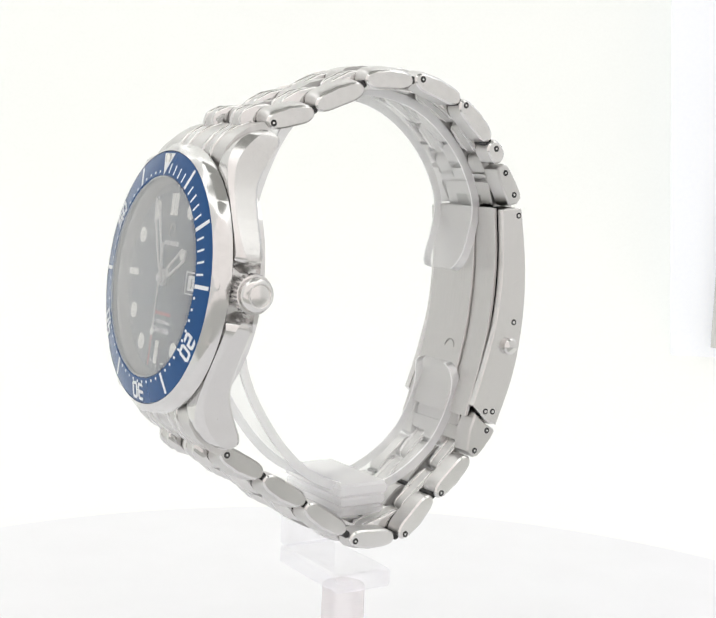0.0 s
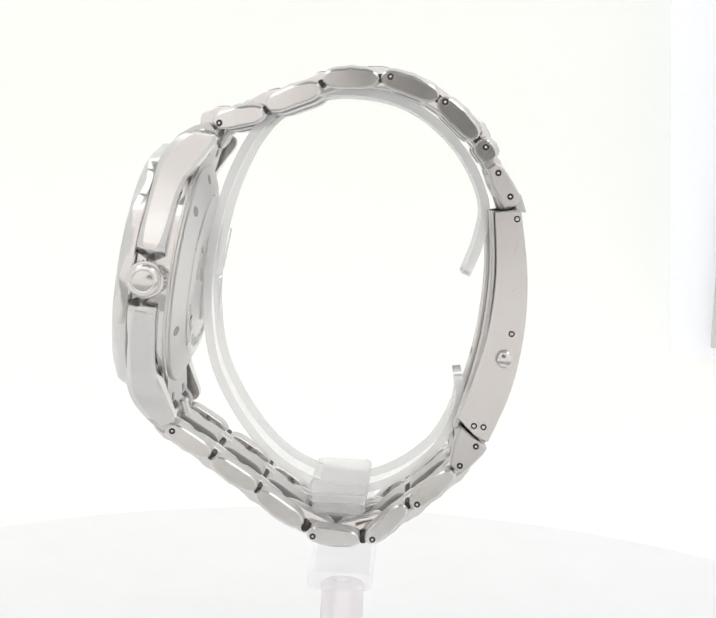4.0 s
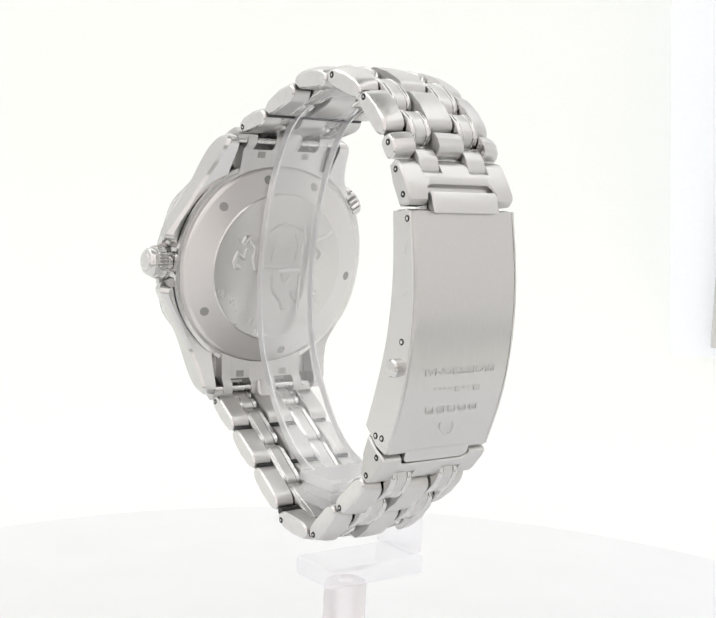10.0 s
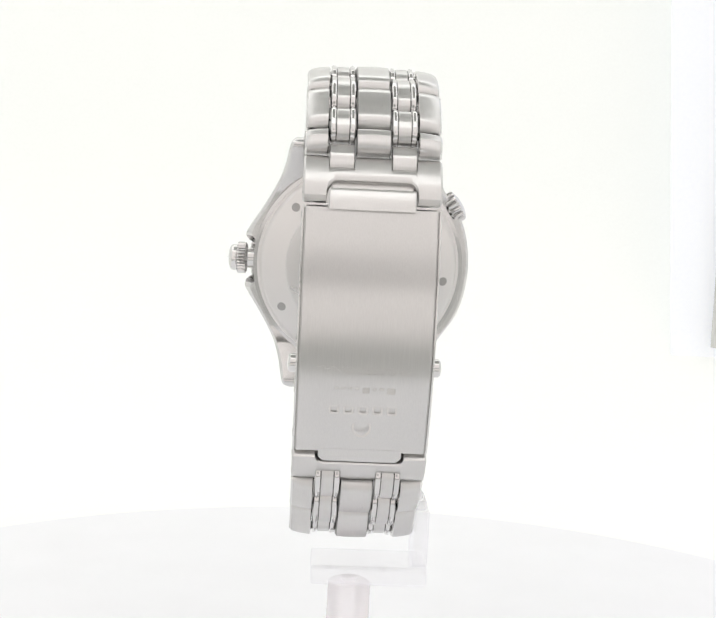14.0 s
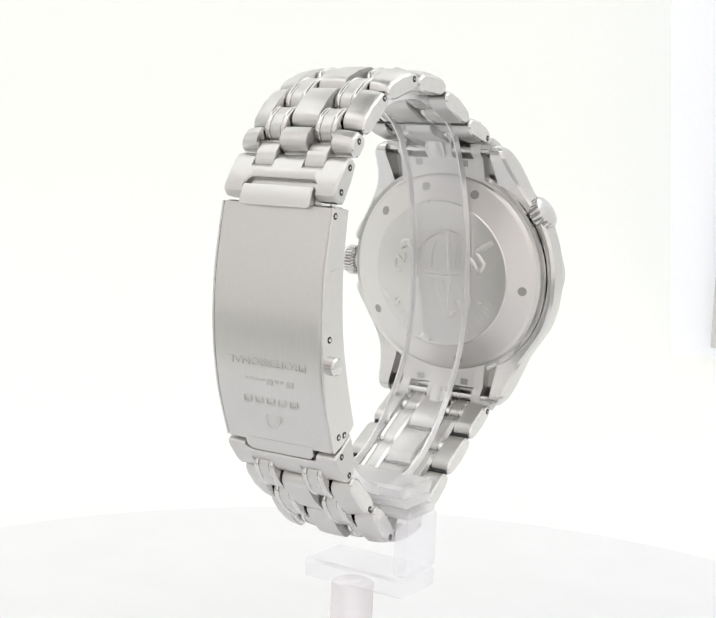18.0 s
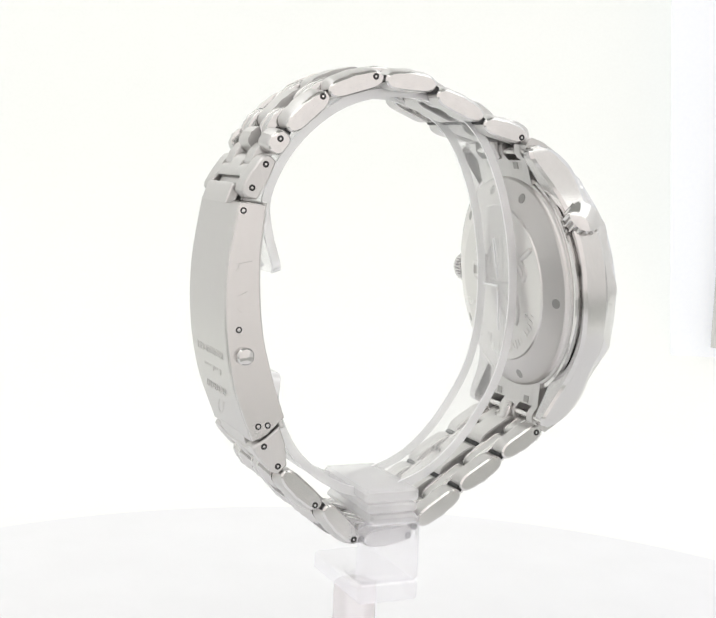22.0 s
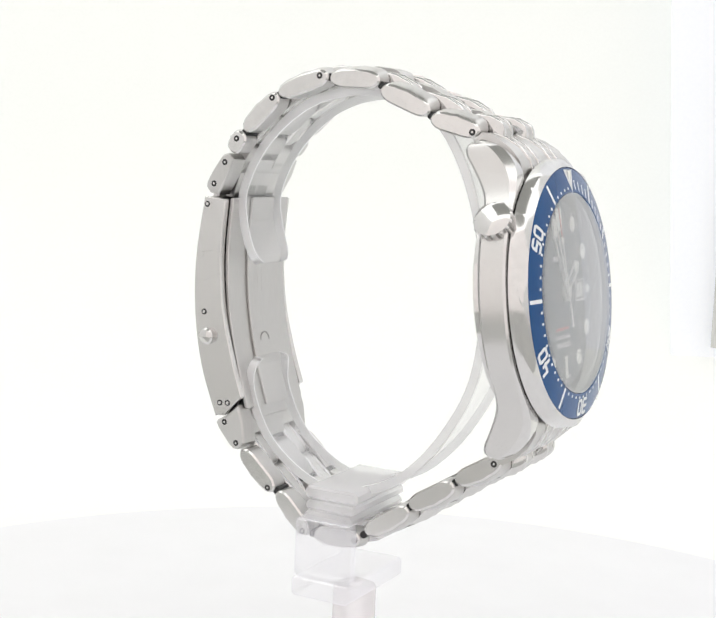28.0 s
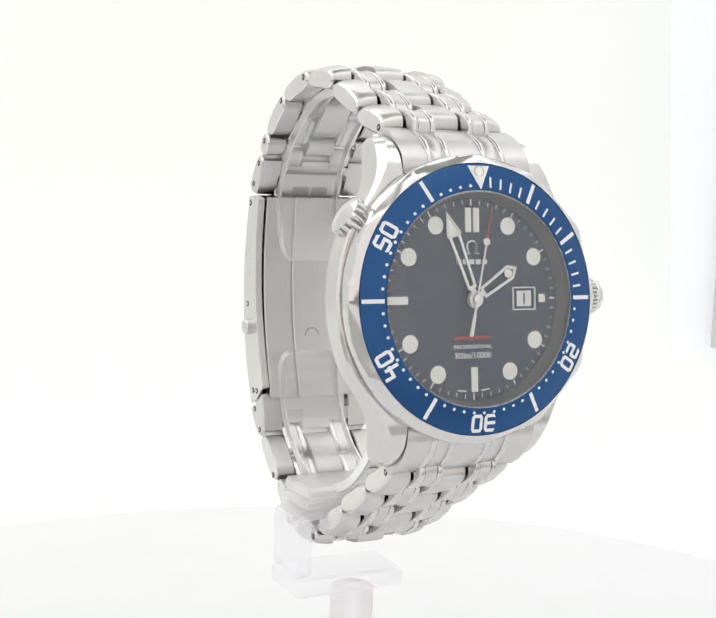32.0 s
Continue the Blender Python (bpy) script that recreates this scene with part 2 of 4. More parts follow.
# ---- setting ----
def plain(name, verts, faces, mat, kind="structure", label=""):
    me = bpy.data.meshes.new(name)
    me.from_pydata(verts, [], faces)
    me.materials.append(mat)
    ob = new(name, me)
    return tagged(ob, label, kind=kind)


def slab(name, x0, x1, y0, y1, z0, z1, mat, label=""):
    v = [(x, y, z) for z in (z0, z1) for x, y in ((x0, y0), (x1, y0), (x1, y1), (x0, y1))]
    f = [(0, 3, 2, 1), (4, 5, 6, 7), (0, 1, 5, 4), (1, 2, 6, 5), (2, 3, 7, 6), (3, 0, 4, 7)]
    return plain(name, v, f, mat, label=label)


FLOOR_Z = -0.024
# out of view in front; its grey puts a darker band into the steel's reflections
slab("floor", -0.9, 0.9, -1.6, 0.9, FLOOR_Z - 0.03, FLOOR_Z, TABLE_GREY, "grey table top under the light tent")


def build_sweep():
    """White sheet that runs from under the turntable up into the back wall."""
    prof = [(-0.1, FLOOR_Z + 0.001), (0.32, FLOOR_Z + 0.001)]
    for k in range(1, 13):
        a = math.pi / 2 * k / 12
        prof.append((0.32 + 0.12 * math.sin(a), FLOOR_Z + 0.001 + 0.12 * (1 - math.cos(a))))
    prof.append((0.44, 0.615))
    verts = [(x, y, z) for y, z in prof for x in (-0.455, 0.455)]
    faces = [(2 * k, 2 * k + 1, 2 * k + 3, 2 * k + 2) for k in range(len(prof) - 1)]
    ob = plain("backdrop", verts, faces, FABRIC, label="seamless white backdrop sheet with a soft glow of its own")
    ob.data.shade_smooth()
    return ob


build_sweep()
# tent walls and ceiling out of view, added as glowing surroundings for the steel
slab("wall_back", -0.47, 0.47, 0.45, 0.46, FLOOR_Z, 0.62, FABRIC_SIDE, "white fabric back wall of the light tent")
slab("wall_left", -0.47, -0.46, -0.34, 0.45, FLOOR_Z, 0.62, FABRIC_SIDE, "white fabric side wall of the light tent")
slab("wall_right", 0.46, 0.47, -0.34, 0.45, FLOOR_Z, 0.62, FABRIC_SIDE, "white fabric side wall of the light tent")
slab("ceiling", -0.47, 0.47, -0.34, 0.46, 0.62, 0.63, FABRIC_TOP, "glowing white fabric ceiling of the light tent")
# unseen panel added so that upward steel faces reflect less light
slab("ceiling_shade_panel", -0.22, 0.22, -0.2, 0.25, 0.612, 0.616, FABRIC_DARK, "unseen grey panel added to darken the ceiling in the steel's reflections")
# cool glowing panel added to tint the backdrop's right edge, and a rod
COOL_PANEL = [(0.1498 - 0.0647 * (z - 0.008), y, z) for z in (-0.015, 0.6) for y in (0.402, 0.404)] + [(0.45, y, z) for z in (-0.015, 0.6) for y in (0.402, 0.404)]
plain("wall_cool_panel", COOL_PANEL, [(0, 4, 6, 2), (1, 3, 7, 5), (0, 2, 3, 1), (4, 5, 7, 6), (0, 1, 5, 4), (2, 6, 7, 3)], FABRIC_COOL,
      label="added cool white panel, glowing, beside the backdrop")
bm = bmesh.new()
bmesh.ops.create_cone(bm, cap_ends=True, segments=24, radius1=0.0035, radius2=0.0035, depth=0.58)
bmesh.ops.translate(bm, vec=(0.1702, 0.396, 0.305), verts=bm.verts[:])
me = bpy.data.meshes.new("trim_rod")
bm.to_mesh(me)
bm.free()
me.materials.append(ROD)
tagged(new("trim_rod", me), "pale grey upright rod of the tent frame", kind="structure")
# the front wall, its opening added to give the steel the camera's dark reflection
GAP_LEFT, GAP_RIGHT, GAP_LOW, GAP_HIGH = -0.04, 0.062, 0.08, 0.152
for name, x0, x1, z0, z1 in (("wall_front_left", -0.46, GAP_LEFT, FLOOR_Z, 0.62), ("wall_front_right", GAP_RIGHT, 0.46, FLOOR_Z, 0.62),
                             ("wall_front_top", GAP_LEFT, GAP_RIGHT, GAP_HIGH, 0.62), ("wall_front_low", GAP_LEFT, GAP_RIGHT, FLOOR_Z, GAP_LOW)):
    slab(name, x0, x1, -0.34, -0.33, z0, z1, FABRIC_FRONT, "unseen pinkish-white front flap of the light tent, glowing")
# a dim unseen room outside, added for the steel to reflect
slab("wall_room_front", -0.9, 0.9, -1.6, -1.58, FLOOR_Z, 1.2, ROOM, "dim plaster wall of the room")
slab("wall_room_left", -0.92, -0.9, -1.6, 0.9, FLOOR_Z, 1.2, ROOM, "dim plaster wall of the room")
slab("wall_room_right", 0.9, 0.92, -1.6, 0.9, FLOOR_Z, 1.2, ROOM, "dim plaster wall of the room")
slab("wall_room_back", -0.9, 0.9, 0.9, 0.92, FLOOR_Z, 1.2, ROOM, "dim plaster wall of the room")
slab("ceiling_room", -0.92, 0.92, -1.6, 0.92, 1.2, 1.22, ROOM_GLOW, "unseen ceiling of the room with an added glow")


def build_turntable():
    t = thing("turntable", "round white motorised turntable with a matt top", "turntable")
    bm = bmesh.new()
    disc(bm, [(139, -9), (140, -8), (140, -0.8), (139.2, 0)], 128)
    part("top_plate", bm, TABLE_WHITE, t, smooth=30)
    bm = bmesh.new()
    disc(bm, [(120, FLOOR_Z / MM + 1.2), (120, -9.2)], 96)
    part("base", bm, TABLE_WHITE, t)
    return t


TURNTABLE = build_turntable()

# ---- the watch ----
CX = -0.4          # middle of the head against the bracelet
DIAL_Z = -1.0
WATCH = thing("wristwatch", "steel diver's wristwatch with blue bezel, closed on an acrylic stand", "wristwatch")


def table(rows, v):
    """Smooth value between (key, value) rows."""
    if v <= rows[0][0]:
        return rows[0][1]
    for (a, p), (b, q) in zip(rows, rows[1:]):
        if v <= b:
            s = (v - a) / (b - a)
            return p + (q - p) * s
    return rows[-1][1]


def flow(rows, v):
    """Like table, but runs smoothly through the rows."""
    if v <= rows[0][0]:
        return rows[0][1]
    for i in range(len(rows) - 1):
        (a, p), (b, q) = rows[i], rows[i + 1]
        if v <= b:
            def slope(k):
                lo, hi = rows[max(0, k - 1)], rows[min(len(rows) - 1, k + 1)]
                return (hi[1] - lo[1]) / (hi[0] - lo[0])
            h = b - a
            s = (v - a) / h
            return ((2 * s ** 3 - 3 * s * s + 1) * p + (s ** 3 - 2 * s * s + s) * h * (slope(i) if i else 0.0)
                    + (3 * s * s - 2 * s ** 3) * q + (s ** 3 - s * s) * h * slope(i + 1))
    return rows[-1][1]


def build_case():
    out_left = ((0, 20.5), (5, 20.0), (9, 18.7), (12, 16.9), (15, 15.0), (18, 13.8), (21, 13.0), (22.4, 12.5), (23.2, 11.7))
    out_right = ((0, 16.8), (1.8, 17.2), (2.8, 18.8), (3.7, 20.3), (4.8, 20.7), (6, 20.1), (9, 18.2), (12, 16.4), (15, 14.8), (18, 13.7), (21, 13.0),
                 (22.4, 12.5), (23.2, 11.7))
    front = ((0, -1.7), (15, -1.75), (17.5, -1.9), (19.5, -2.6), (21.3, -4.0), (22.4, -5.6), (23.2, -7.6))
    rear = ((0, -5.9), (12, -6.0), (15, -6.5), (17, -7.4), (19.5, -8.8), (21.4, -9.8), (22.6, -9.6), (23.2, -8.4))
    cut_left = ((0, 0.35), (11, 0.4), (16, 0.8), (21, 1.4), (23.2, 1.0))
    cut_right = ((0, 0.9), (2.2, 1.4), (3.5, 2.2), (4.4, 1.5), (6, 0.9), (9, 0.6), (12, 0.6), (16, 0.8), (21, 1.4), (23.2, 1.0))
    back_left = ((0, 0.5), (12, 0.5), (23.2, 0.5))
    back_right = ((0, 0.7), (2.2, 1.2), (3.5, 1.9), (4.4, 1.3), (6, 0.8), (9, 0.6), (23.2, 0.5))
    bm = bmesh.new()
    for side, rows, cuts, backs in ((-1, out_left, cut_left, back_left), (1, out_right, cut_right, back_right)):
        rings = []
        for k in range(-110, 111):
            y = 23.15 * k / 110
            ay = abs(y)
            xo, zf, zb = flow(rows, ay), flow(front, ay), flow(rear, ay)
            c = min(flow(cuts, ay), (zf - zb) * 0.8)
            xi = 10.45
            r = min(flow(backs, ay), (zf - zb) * 0.45)
            c = min(c, zf - zb - r - 0.1)
            pts = [(xi, zb), (xo - r, zb), (xo, zb + r), (xo, zf - c), (max(xi + 0.05, xo - c * 0.8), zf), (xi, zf)]
            rings.append([(side * x + CX * (1 - max(0, ay - 10) / 13), y, z) for x, z in pts])
        loft(bm, rings)
    disc(bm, [(18.2, -6.6), (18.6, -6.3), (18.7, -1.75), (18.2, -1.65)], 96, CX)
    return part("case_body", bm, BRUSHED_Z, WATCH, "brushed steel case with polished bevels and twisted lugs", smooth=28, second=BEZEL_STEEL,
                test=lambda f: f.normal.z > 0.3 or f.normal.z < -0.5 or (abs(f.calc_center_median().y) < 4.0 and f.normal.x > 0))


def build_case_back():
    bm = bmesh.new()
    disc(bm, [(13.3, -9.2), (17.5, -7.75), (17.85, -7.5), (18.05, -7.2), (18.5, -7.1), (18.6, -6.6)], 96, CX)
    back = part("case_back", bm, TURNED, WATCH, "turned steel screw-down case back", smooth=10)
    bm = bmesh.new()
    ring_band(bm, 18.2, 19.2, -6.9, -6.2, 96, CX)
    part("back_ring", bm, POLISHED, WATCH, "polished ring round the case back")
    bm = bmesh.new()
    disc(bm, [(12.6, -9.5), (13.1, -9.42), (13.35, -9.15)], 72, CX)
    part("medallion", bm, SATIN, back, "raised medallion with a worn relief")
    # embossed relief: plain strokes and a low dome over a ring of short bars
    def stroke(path, w, top=0.3):
        pts = smooth_path(path, 4)
        rings = []
        for i, p in enumerate(pts):
            d = (pts[min(i + 1, len(pts) - 1)] - pts[max(i - 1, 0)]).normalized()
            n = Vector((-d.y, d.x))
            k = w * (0.55 if i in (0, len(pts) - 1) else 1.0) * (0.85 + 0.3 * (i % 3) / 2)
            rings.append([(CX + p.x + n.x * u * k, p.y + n.y * u * k, -9.46 - h) for u, h in ((-1, 0), (-0.6, top * 0.8), (0, top), (0.6, top * 0.8), (1, 0))])
        loft(bm, rings)
    bm = bmesh.new()
    for path, w, top in (([(4.2, -0.6), (5.2, 1.4), (5.0, 3.6), (6.6, 5.4), (7.9, 4.2)], 0.7, 0.36), ([(7.0, 3.4), (7.4, 1.8), (8.8, 2.6), (9.2, 0.6), (7.9, 0.0)], 0.45, 0.3),
                         ([(3.8, 2.6), (3.4, 5.2), (0.9, 7.4), (-2.0, 7.8), (-4.8, 6.4), (-5.4, 3.6)], 0.4, 0.3), ([(3.4, 0.3), (0.0, 0.1), (-4.4, 0.5)], 0.4, 0.3),
                         ([(1.6, 1.2), (1.4, 4.0), (0.4, 6.2)], 0.35, 0.34), ([(-3.2, 1.4), (-3.4, 4.2), (-2.6, 6.2)], 0.35, 0.34),
                         ([(-6.0, 3.4), (-7.6, 1.2), (-8.6, 2.6), (-7.2, 4.4), (-8.4, 5.2), (-10.6, 6.5)], 0.55, 0.36),
                         ([(1.2, -0.9), (0.8, -3.8), (-0.9, -5.8), (-1.7, -7.4), (-3.2, -6.8)], 0.6, 0.34), ([(-4.6, -1.0), (-5.6, -3.6), (-4.8, -6.3), (-3.0, -4.4)], 0.6, 0.34),
                         ([(-0.6, -1.2), (-1.6, -2.6), (-2.6, -1.4)], 0.45, 0.28), ([(5.4, 4.2), (3.9, 4.6)], 0.5, 0.3)):
        stroke(path, w, top)
    rings = []
    for f, z in ((1.0, -9.46), (0.8, -9.58), (0.45, -9.66)):
        rings.append([(CX - 0.9 + 3.9 * f * math.cos(w), 4.0 + 3.2 * f * math.sin(w), z) for w in (2 * math.pi * k / 24 for k in range(24))])
    loft(bm, rings)
    for k in range(26):
        a = radians(205 + k * 5.2)
        c, s = math.cos(a), math.sin(a)
        h = 0.4 + 0.2 * ((k * 7) % 3)
        if k % 7 == 5:
            continue
        q = [(11.0 - h, -0.22), (11.0 + h, -0.22), (11.0 + h, 0.22), (11.0 - h, 0.22)]
        loft(bm, [[(CX + u * c - v * s, u * s + v * c, z) for u, v in q] for z in (-9.46, -9.6)])
    part("relief", bm, SATIN, back, "worn embossed relief", smooth=50)
    for ang in (42, 78, 114, 187, 259, 330):
        bm = bmesh.new()
        disc(bm, [(0.2, -0.03), (0.8, -0.04), (0.85, 0.3)], 20)
        at = shift(CX, 0, 0, 0, 0, ang) @ shift(15.8, 0, -8.34, 0, -19, 0)
        # a darker disc paints the shaded hollow of the keyhole
        part("key_hole", bm, RECESS, back, "dark keyhole in the case back", at=at)


def square_digit(bm, digit, x, w, h, t):
    """A squared numeral of bars, w wide and h high, its strokes t thick."""
    x0, x1, y0, y1, m = x - w / 2, x + w / 2, -h / 2, h / 2, t / 2
    flat = {"top": (y1 - t, y1), "mid": (-m, m), "low": (y0, y0 + t)}
    lines = {0: "top low", 2: "top mid low", 3: "top mid low", 4: "mid", 5: "top mid low"}[digit].split()
    ups = {0: ((x0, y0 + t, y1 - t), (x1 - t, y0 + t, y1 - t)), 2: ((x1 - t, m, y1 - t), (x0, y0 + t, -m)), 3: ((x1 - t, m, y1 - t), (x1 - t, y0 + t, -m)),
           4: ((x0, m, y1), (x1 - t * 1.3, m, y1 - 0.5), (x1 - t * 1.3, y0, -m)), 5: ((x0, m, y1 - t), (x1 - t, y0 + t, -m))}[digit]
    for name in lines:
        a, b = flat[name]
        c = 0.3 if name != "mid" else 0.0
        left, right = x0 + c, x1 - c
        quad = [(x0, a), (x1, a), (right, b), (left, b)] if name != "low" else [(left, a), (right, a), (x1, b), (x0, b)]
        loft(bm, [[(px, py, z) for px, py in quad] for z in (-0.02, 0.05)])
    for u, a, b in ups:
        loft(bm, [[(u, a, z), (u + t, a, z), (u + t, b, z), (u, b, z)] for z in (-0.02, 0.05)])


def build_bezel():
    bm = bmesh.new()
    rings = []
    n = 240
    for idx in range(10):
        ring = []
        for k in range(n):
            a = 2 * math.pi * k / n
            w = abs(math.sin(6 * a)) ** 1.4        # scoops between the hours
            r, z = ((18.0, -1.66), (19.75, -1.66), (20.0, -1.45), (20.0 - 0.2 * w, 0.1 - 0.6 * w), (19.85 - 0.5 * w, 0.42 - 0.42 * w), (19.1 - 0.16 * w, 0.8 - 0.08 * w),
                    (18.72, 0.95), (18.6, 0.7), (14.8, 1.3), (14.8, -1.0))[idx]
            ring.append((CX + r * math.cos(a), r * math.sin(a), z))
        rings.append(ring)
    loft(bm, rings, caps=False)
    bezel = part("bezel", bm, BEZEL_STEEL, WATCH, "polished scalloped steel bezel", smooth=32)
    bm = bmesh.new()
    revolve(bm, [(14.95, 1.3), (18.6, 0.75), (18.6, 0.9), (18.45, 0.98), (15.1, 1.65), (14.95, 1.58), (14.95, 1.3)], 144, CX)
    insert = part("bezel_insert", bm, BLUE, bezel, "blue bezel insert with white minute scale", smooth=30)

    def on_ring(bm, name, minute, r):
        z = 0.98 + (18.45 - r) * 0.2
        for v in bm.verts:
            v.co.z -= v.co.y * 0.2
        ang = -minute * 6
        a = radians(90 + ang)
        part(name, bm, WHITE, insert, at=shift(CX + r * math.cos(a), r * math.sin(a), z, 0, 0, ang))
    for minute in range(1, 60):
        bm = bmesh.new()
        if minute in (5, 10, 15, 25, 35, 45, 55):
            box(bm, -0.28, 0.28, -1.55, 1.55, -0.02, 0.035, 0.02)
            on_ring(bm, "scale_bar", minute, 16.8)
        elif minute < 15:
            box(bm, -0.15, 0.15, -0.75, 0.75, -0.02, 0.035, 0.02)
            on_ring(bm, "scale_dash", minute, 16.1)
        else:
            disc(bm, [(0.22, -0.02), (0.22, 0.035)], 12)
            on_ring(bm, "scale_dot", minute, 15.55)
    for minute in (20, 30, 40, 50):
        bm = bmesh.new()
        for digit, x in ((minute // 10, -1.03), (0, 1.03)):
            square_digit(bm, digit, x, 1.78, 2.5, 0.46)
        on_ring(bm, "numeral", minute, 17.0)
    bm = bmesh.new()
    tri = [(-1.75, 1.3), (1.75, 1.3), (0, -2.0)]
    loft(bm, [[(x, y, z) for x, y in tri] for z in (-0.02, 0.04)])
    on_ring(bm, "triangle", 0, 17.0)
    bm = bmesh.new()
    disc(bm, [(0.62, 0.0), (0.62, 0.12), (0.4, 0.2)], 24)
    z = 0.98 + (18.45 - 17.5) * 0.2
    part("lume_pip", bm, LUME, insert, at=shift(CX, 17.5, z))
    bm = bmesh.new()
    ring_band(bm, 0.62, 0.8, -0.02, 0.16, 24)
    part("pip_ring", bm, POLISHED, insert, at=shift(CX, 17.5, z))
    return bezel


def build_dial():
    bm = bmesh.new()
    revolve(bm, [(14.8, 1.25), (14.7, 1.3), (14.1, -0.95), (14.2, -1.1), (14.8, -1.0), (14.8, 1.25)], 120, CX)
    part("rehaut", bm, REHAUT, WATCH, "sloping steel ring inside the crystal", smooth=30)
    bm = bmesh.new()
    disc(bm, [(14.3, DIAL_Z - 0.4), (14.3, DIAL_Z)], 96, CX)
    dial = part("dial", bm, DIAL, WATCH, "dark blue dial with fine horizontal waves")

    def on(bm, name, mat, x, y, rz=0, z=0.0, label=""):
        return part(name, bm, mat, dial, label, at=shift(CX + x, y, DIAL_Z + z, 0, 0, rz))
    for h in (1, 2, 4, 5, 7, 8, 10, 11):
        a = radians(90 - 30 * h)
        x, y = 11.75 * math.cos(a), 11.75 * math.sin(a)
        bm = bmesh.new()
        disc(bm, [(1.2, 0), (1.2, 0.3), (0.95, 0.36)], 28)
        on(bm, "hour_dot", LUME, x, y)
        bm = bmesh.new()
        ring_band(bm, 1.2, 1.27, 0, 0.28, 28)
        on(bm, "dot_rim", POLISHED, x, y)
    for x, y, w, l in ((-0.66, 11.0, 1.12, 3.5), (0.66, 11.0, 1.12, 3.5), (0, -11.1, 1.2, 3.6), (-12.0, 0, 3.4, 1.2), (11.5, 0, 1.2, 1.3)):
        bm = bmesh.new()
        box(bm, -w / 2 + 0.1, w / 2 - 0.1, -l / 2 + 0.1, l / 2 - 0.1, 0, 0.36, 0.06)
        on(bm, "hour_baton", LUME, x, y)
        bm = bmesh.new()
        box(bm, -w / 2, w / 2, -l / 2, l / 2, 0, 0.25, 0.05)
        on(bm, "baton_rim", POLISHED, x, y)
    for m in range(60):
        a = 90 - 6 * m
        bm = bmesh.new()
        l = 0.9 if m % 5 == 0 else 0.6
        w = 0.11 if m % 5 == 0 else 0.06
        box(bm, -w, w, -l / 2, l / 2, 0, 0.03, 0.015)
        on(bm, "minute_tick", PRINT, 13.45 * math.cos(radians(a)), 13.45 * math.sin(radians(a)), a - 90)
    # date
    bm = bmesh.new()
    for b in ((-1.95, 1.95, 1.45, 1.65), (-1.95, 1.95, -1.65, -1.45), (-1.95, -1.75, -1.45, 1.45), (1.75, 1.95, -1.45, 1.45)):
        box(bm, *b, 0, 0.12, 0.03)
    on(bm, "date_frame", PRINT, 8.6, 0)
    bm = bmesh.new()
    box(bm, -1.2, 1.2, -1.1, 1.1, 0, 0.03, 0.01)
    on(bm, "date_wheel", WHITE, 8.6, 0)
    on(lettering("1", 1.5, 0.02), "date_digit", INK, 8.6, 0, 0, 0.035)
    # printing
    on(lettering("PROFESSIONAL", 0.55, 0.03, 6.3), "printing", PRINT, 0, -6.55)
    on(lettering("300m/1000ft", 0.85, 0.03, 6.0), "printing", PRINT, 0, -7.75)
    x = -2.9
    for w in (0.75, 0.55, 0.6, 0.8, 0.6, 0.5, 0.6, 0.55):
        bm = bmesh.new()
        box(bm, x, x + w, -0.22 - 0.1 * (w > 0.7), 0.22, 0, 0.03, 0.01)
        on(bm, "red_bar", RED, 0, -5.3, 0, 0, "red bar in place of script")
        x += w + 0.1
    for k in range(5):
        bm = bmesh.new()
        box(bm, -2.5 + k * 1.05, -1.7 + k * 1.05, -0.35, 0.35, 0, 0.05, 0.02)
        on(bm, "maker_bar", PRINT, 0, 5.2)
    bm = bmesh.new()
    pts = [(math.cos(radians(a)), math.sin(radians(a))) for a in range(-50, 231, 14)]
    loft(bm, [[(x * r, y * r, z) for r, z in ((0.95, 0), (0.95, 0.15), (0.65, 0.15), (0.65, 0))] for x, y in pts])
    box(bm, -1.2, -0.35, -1.05, -0.8, 0, 0.15, 0.03)
    box(bm, 0.35, 1.2, -1.05, -0.8, 0, 0.15, 0.03)
    on(bm, "emblem", POLISHED, 0, 7.3)
    for x in (-1.9, 1.9):
        bm = bmesh.new()
        box(bm, -0.7, 0.7, -0.1, 0.1, 0, 0.03, 0.01)
        on(bm, "small_bar", PRINT, x, -12.6, 6 if x > 0 else -6)
    return dial


def hand_frame(bm, outline, width, z0, z1):
    """A skeleton hand: a closed outline with an open middle."""
    inner = inset(outline, width)
    loft(bm, [[(x, y, z0) for x, y in outline], [(x, y, z1) for x, y in outline], [(x, y, z1) for x, y in inner], [(x, y, z0) for x, y in inner],
              [(x, y, z0) for x, y in outline]], caps=False)


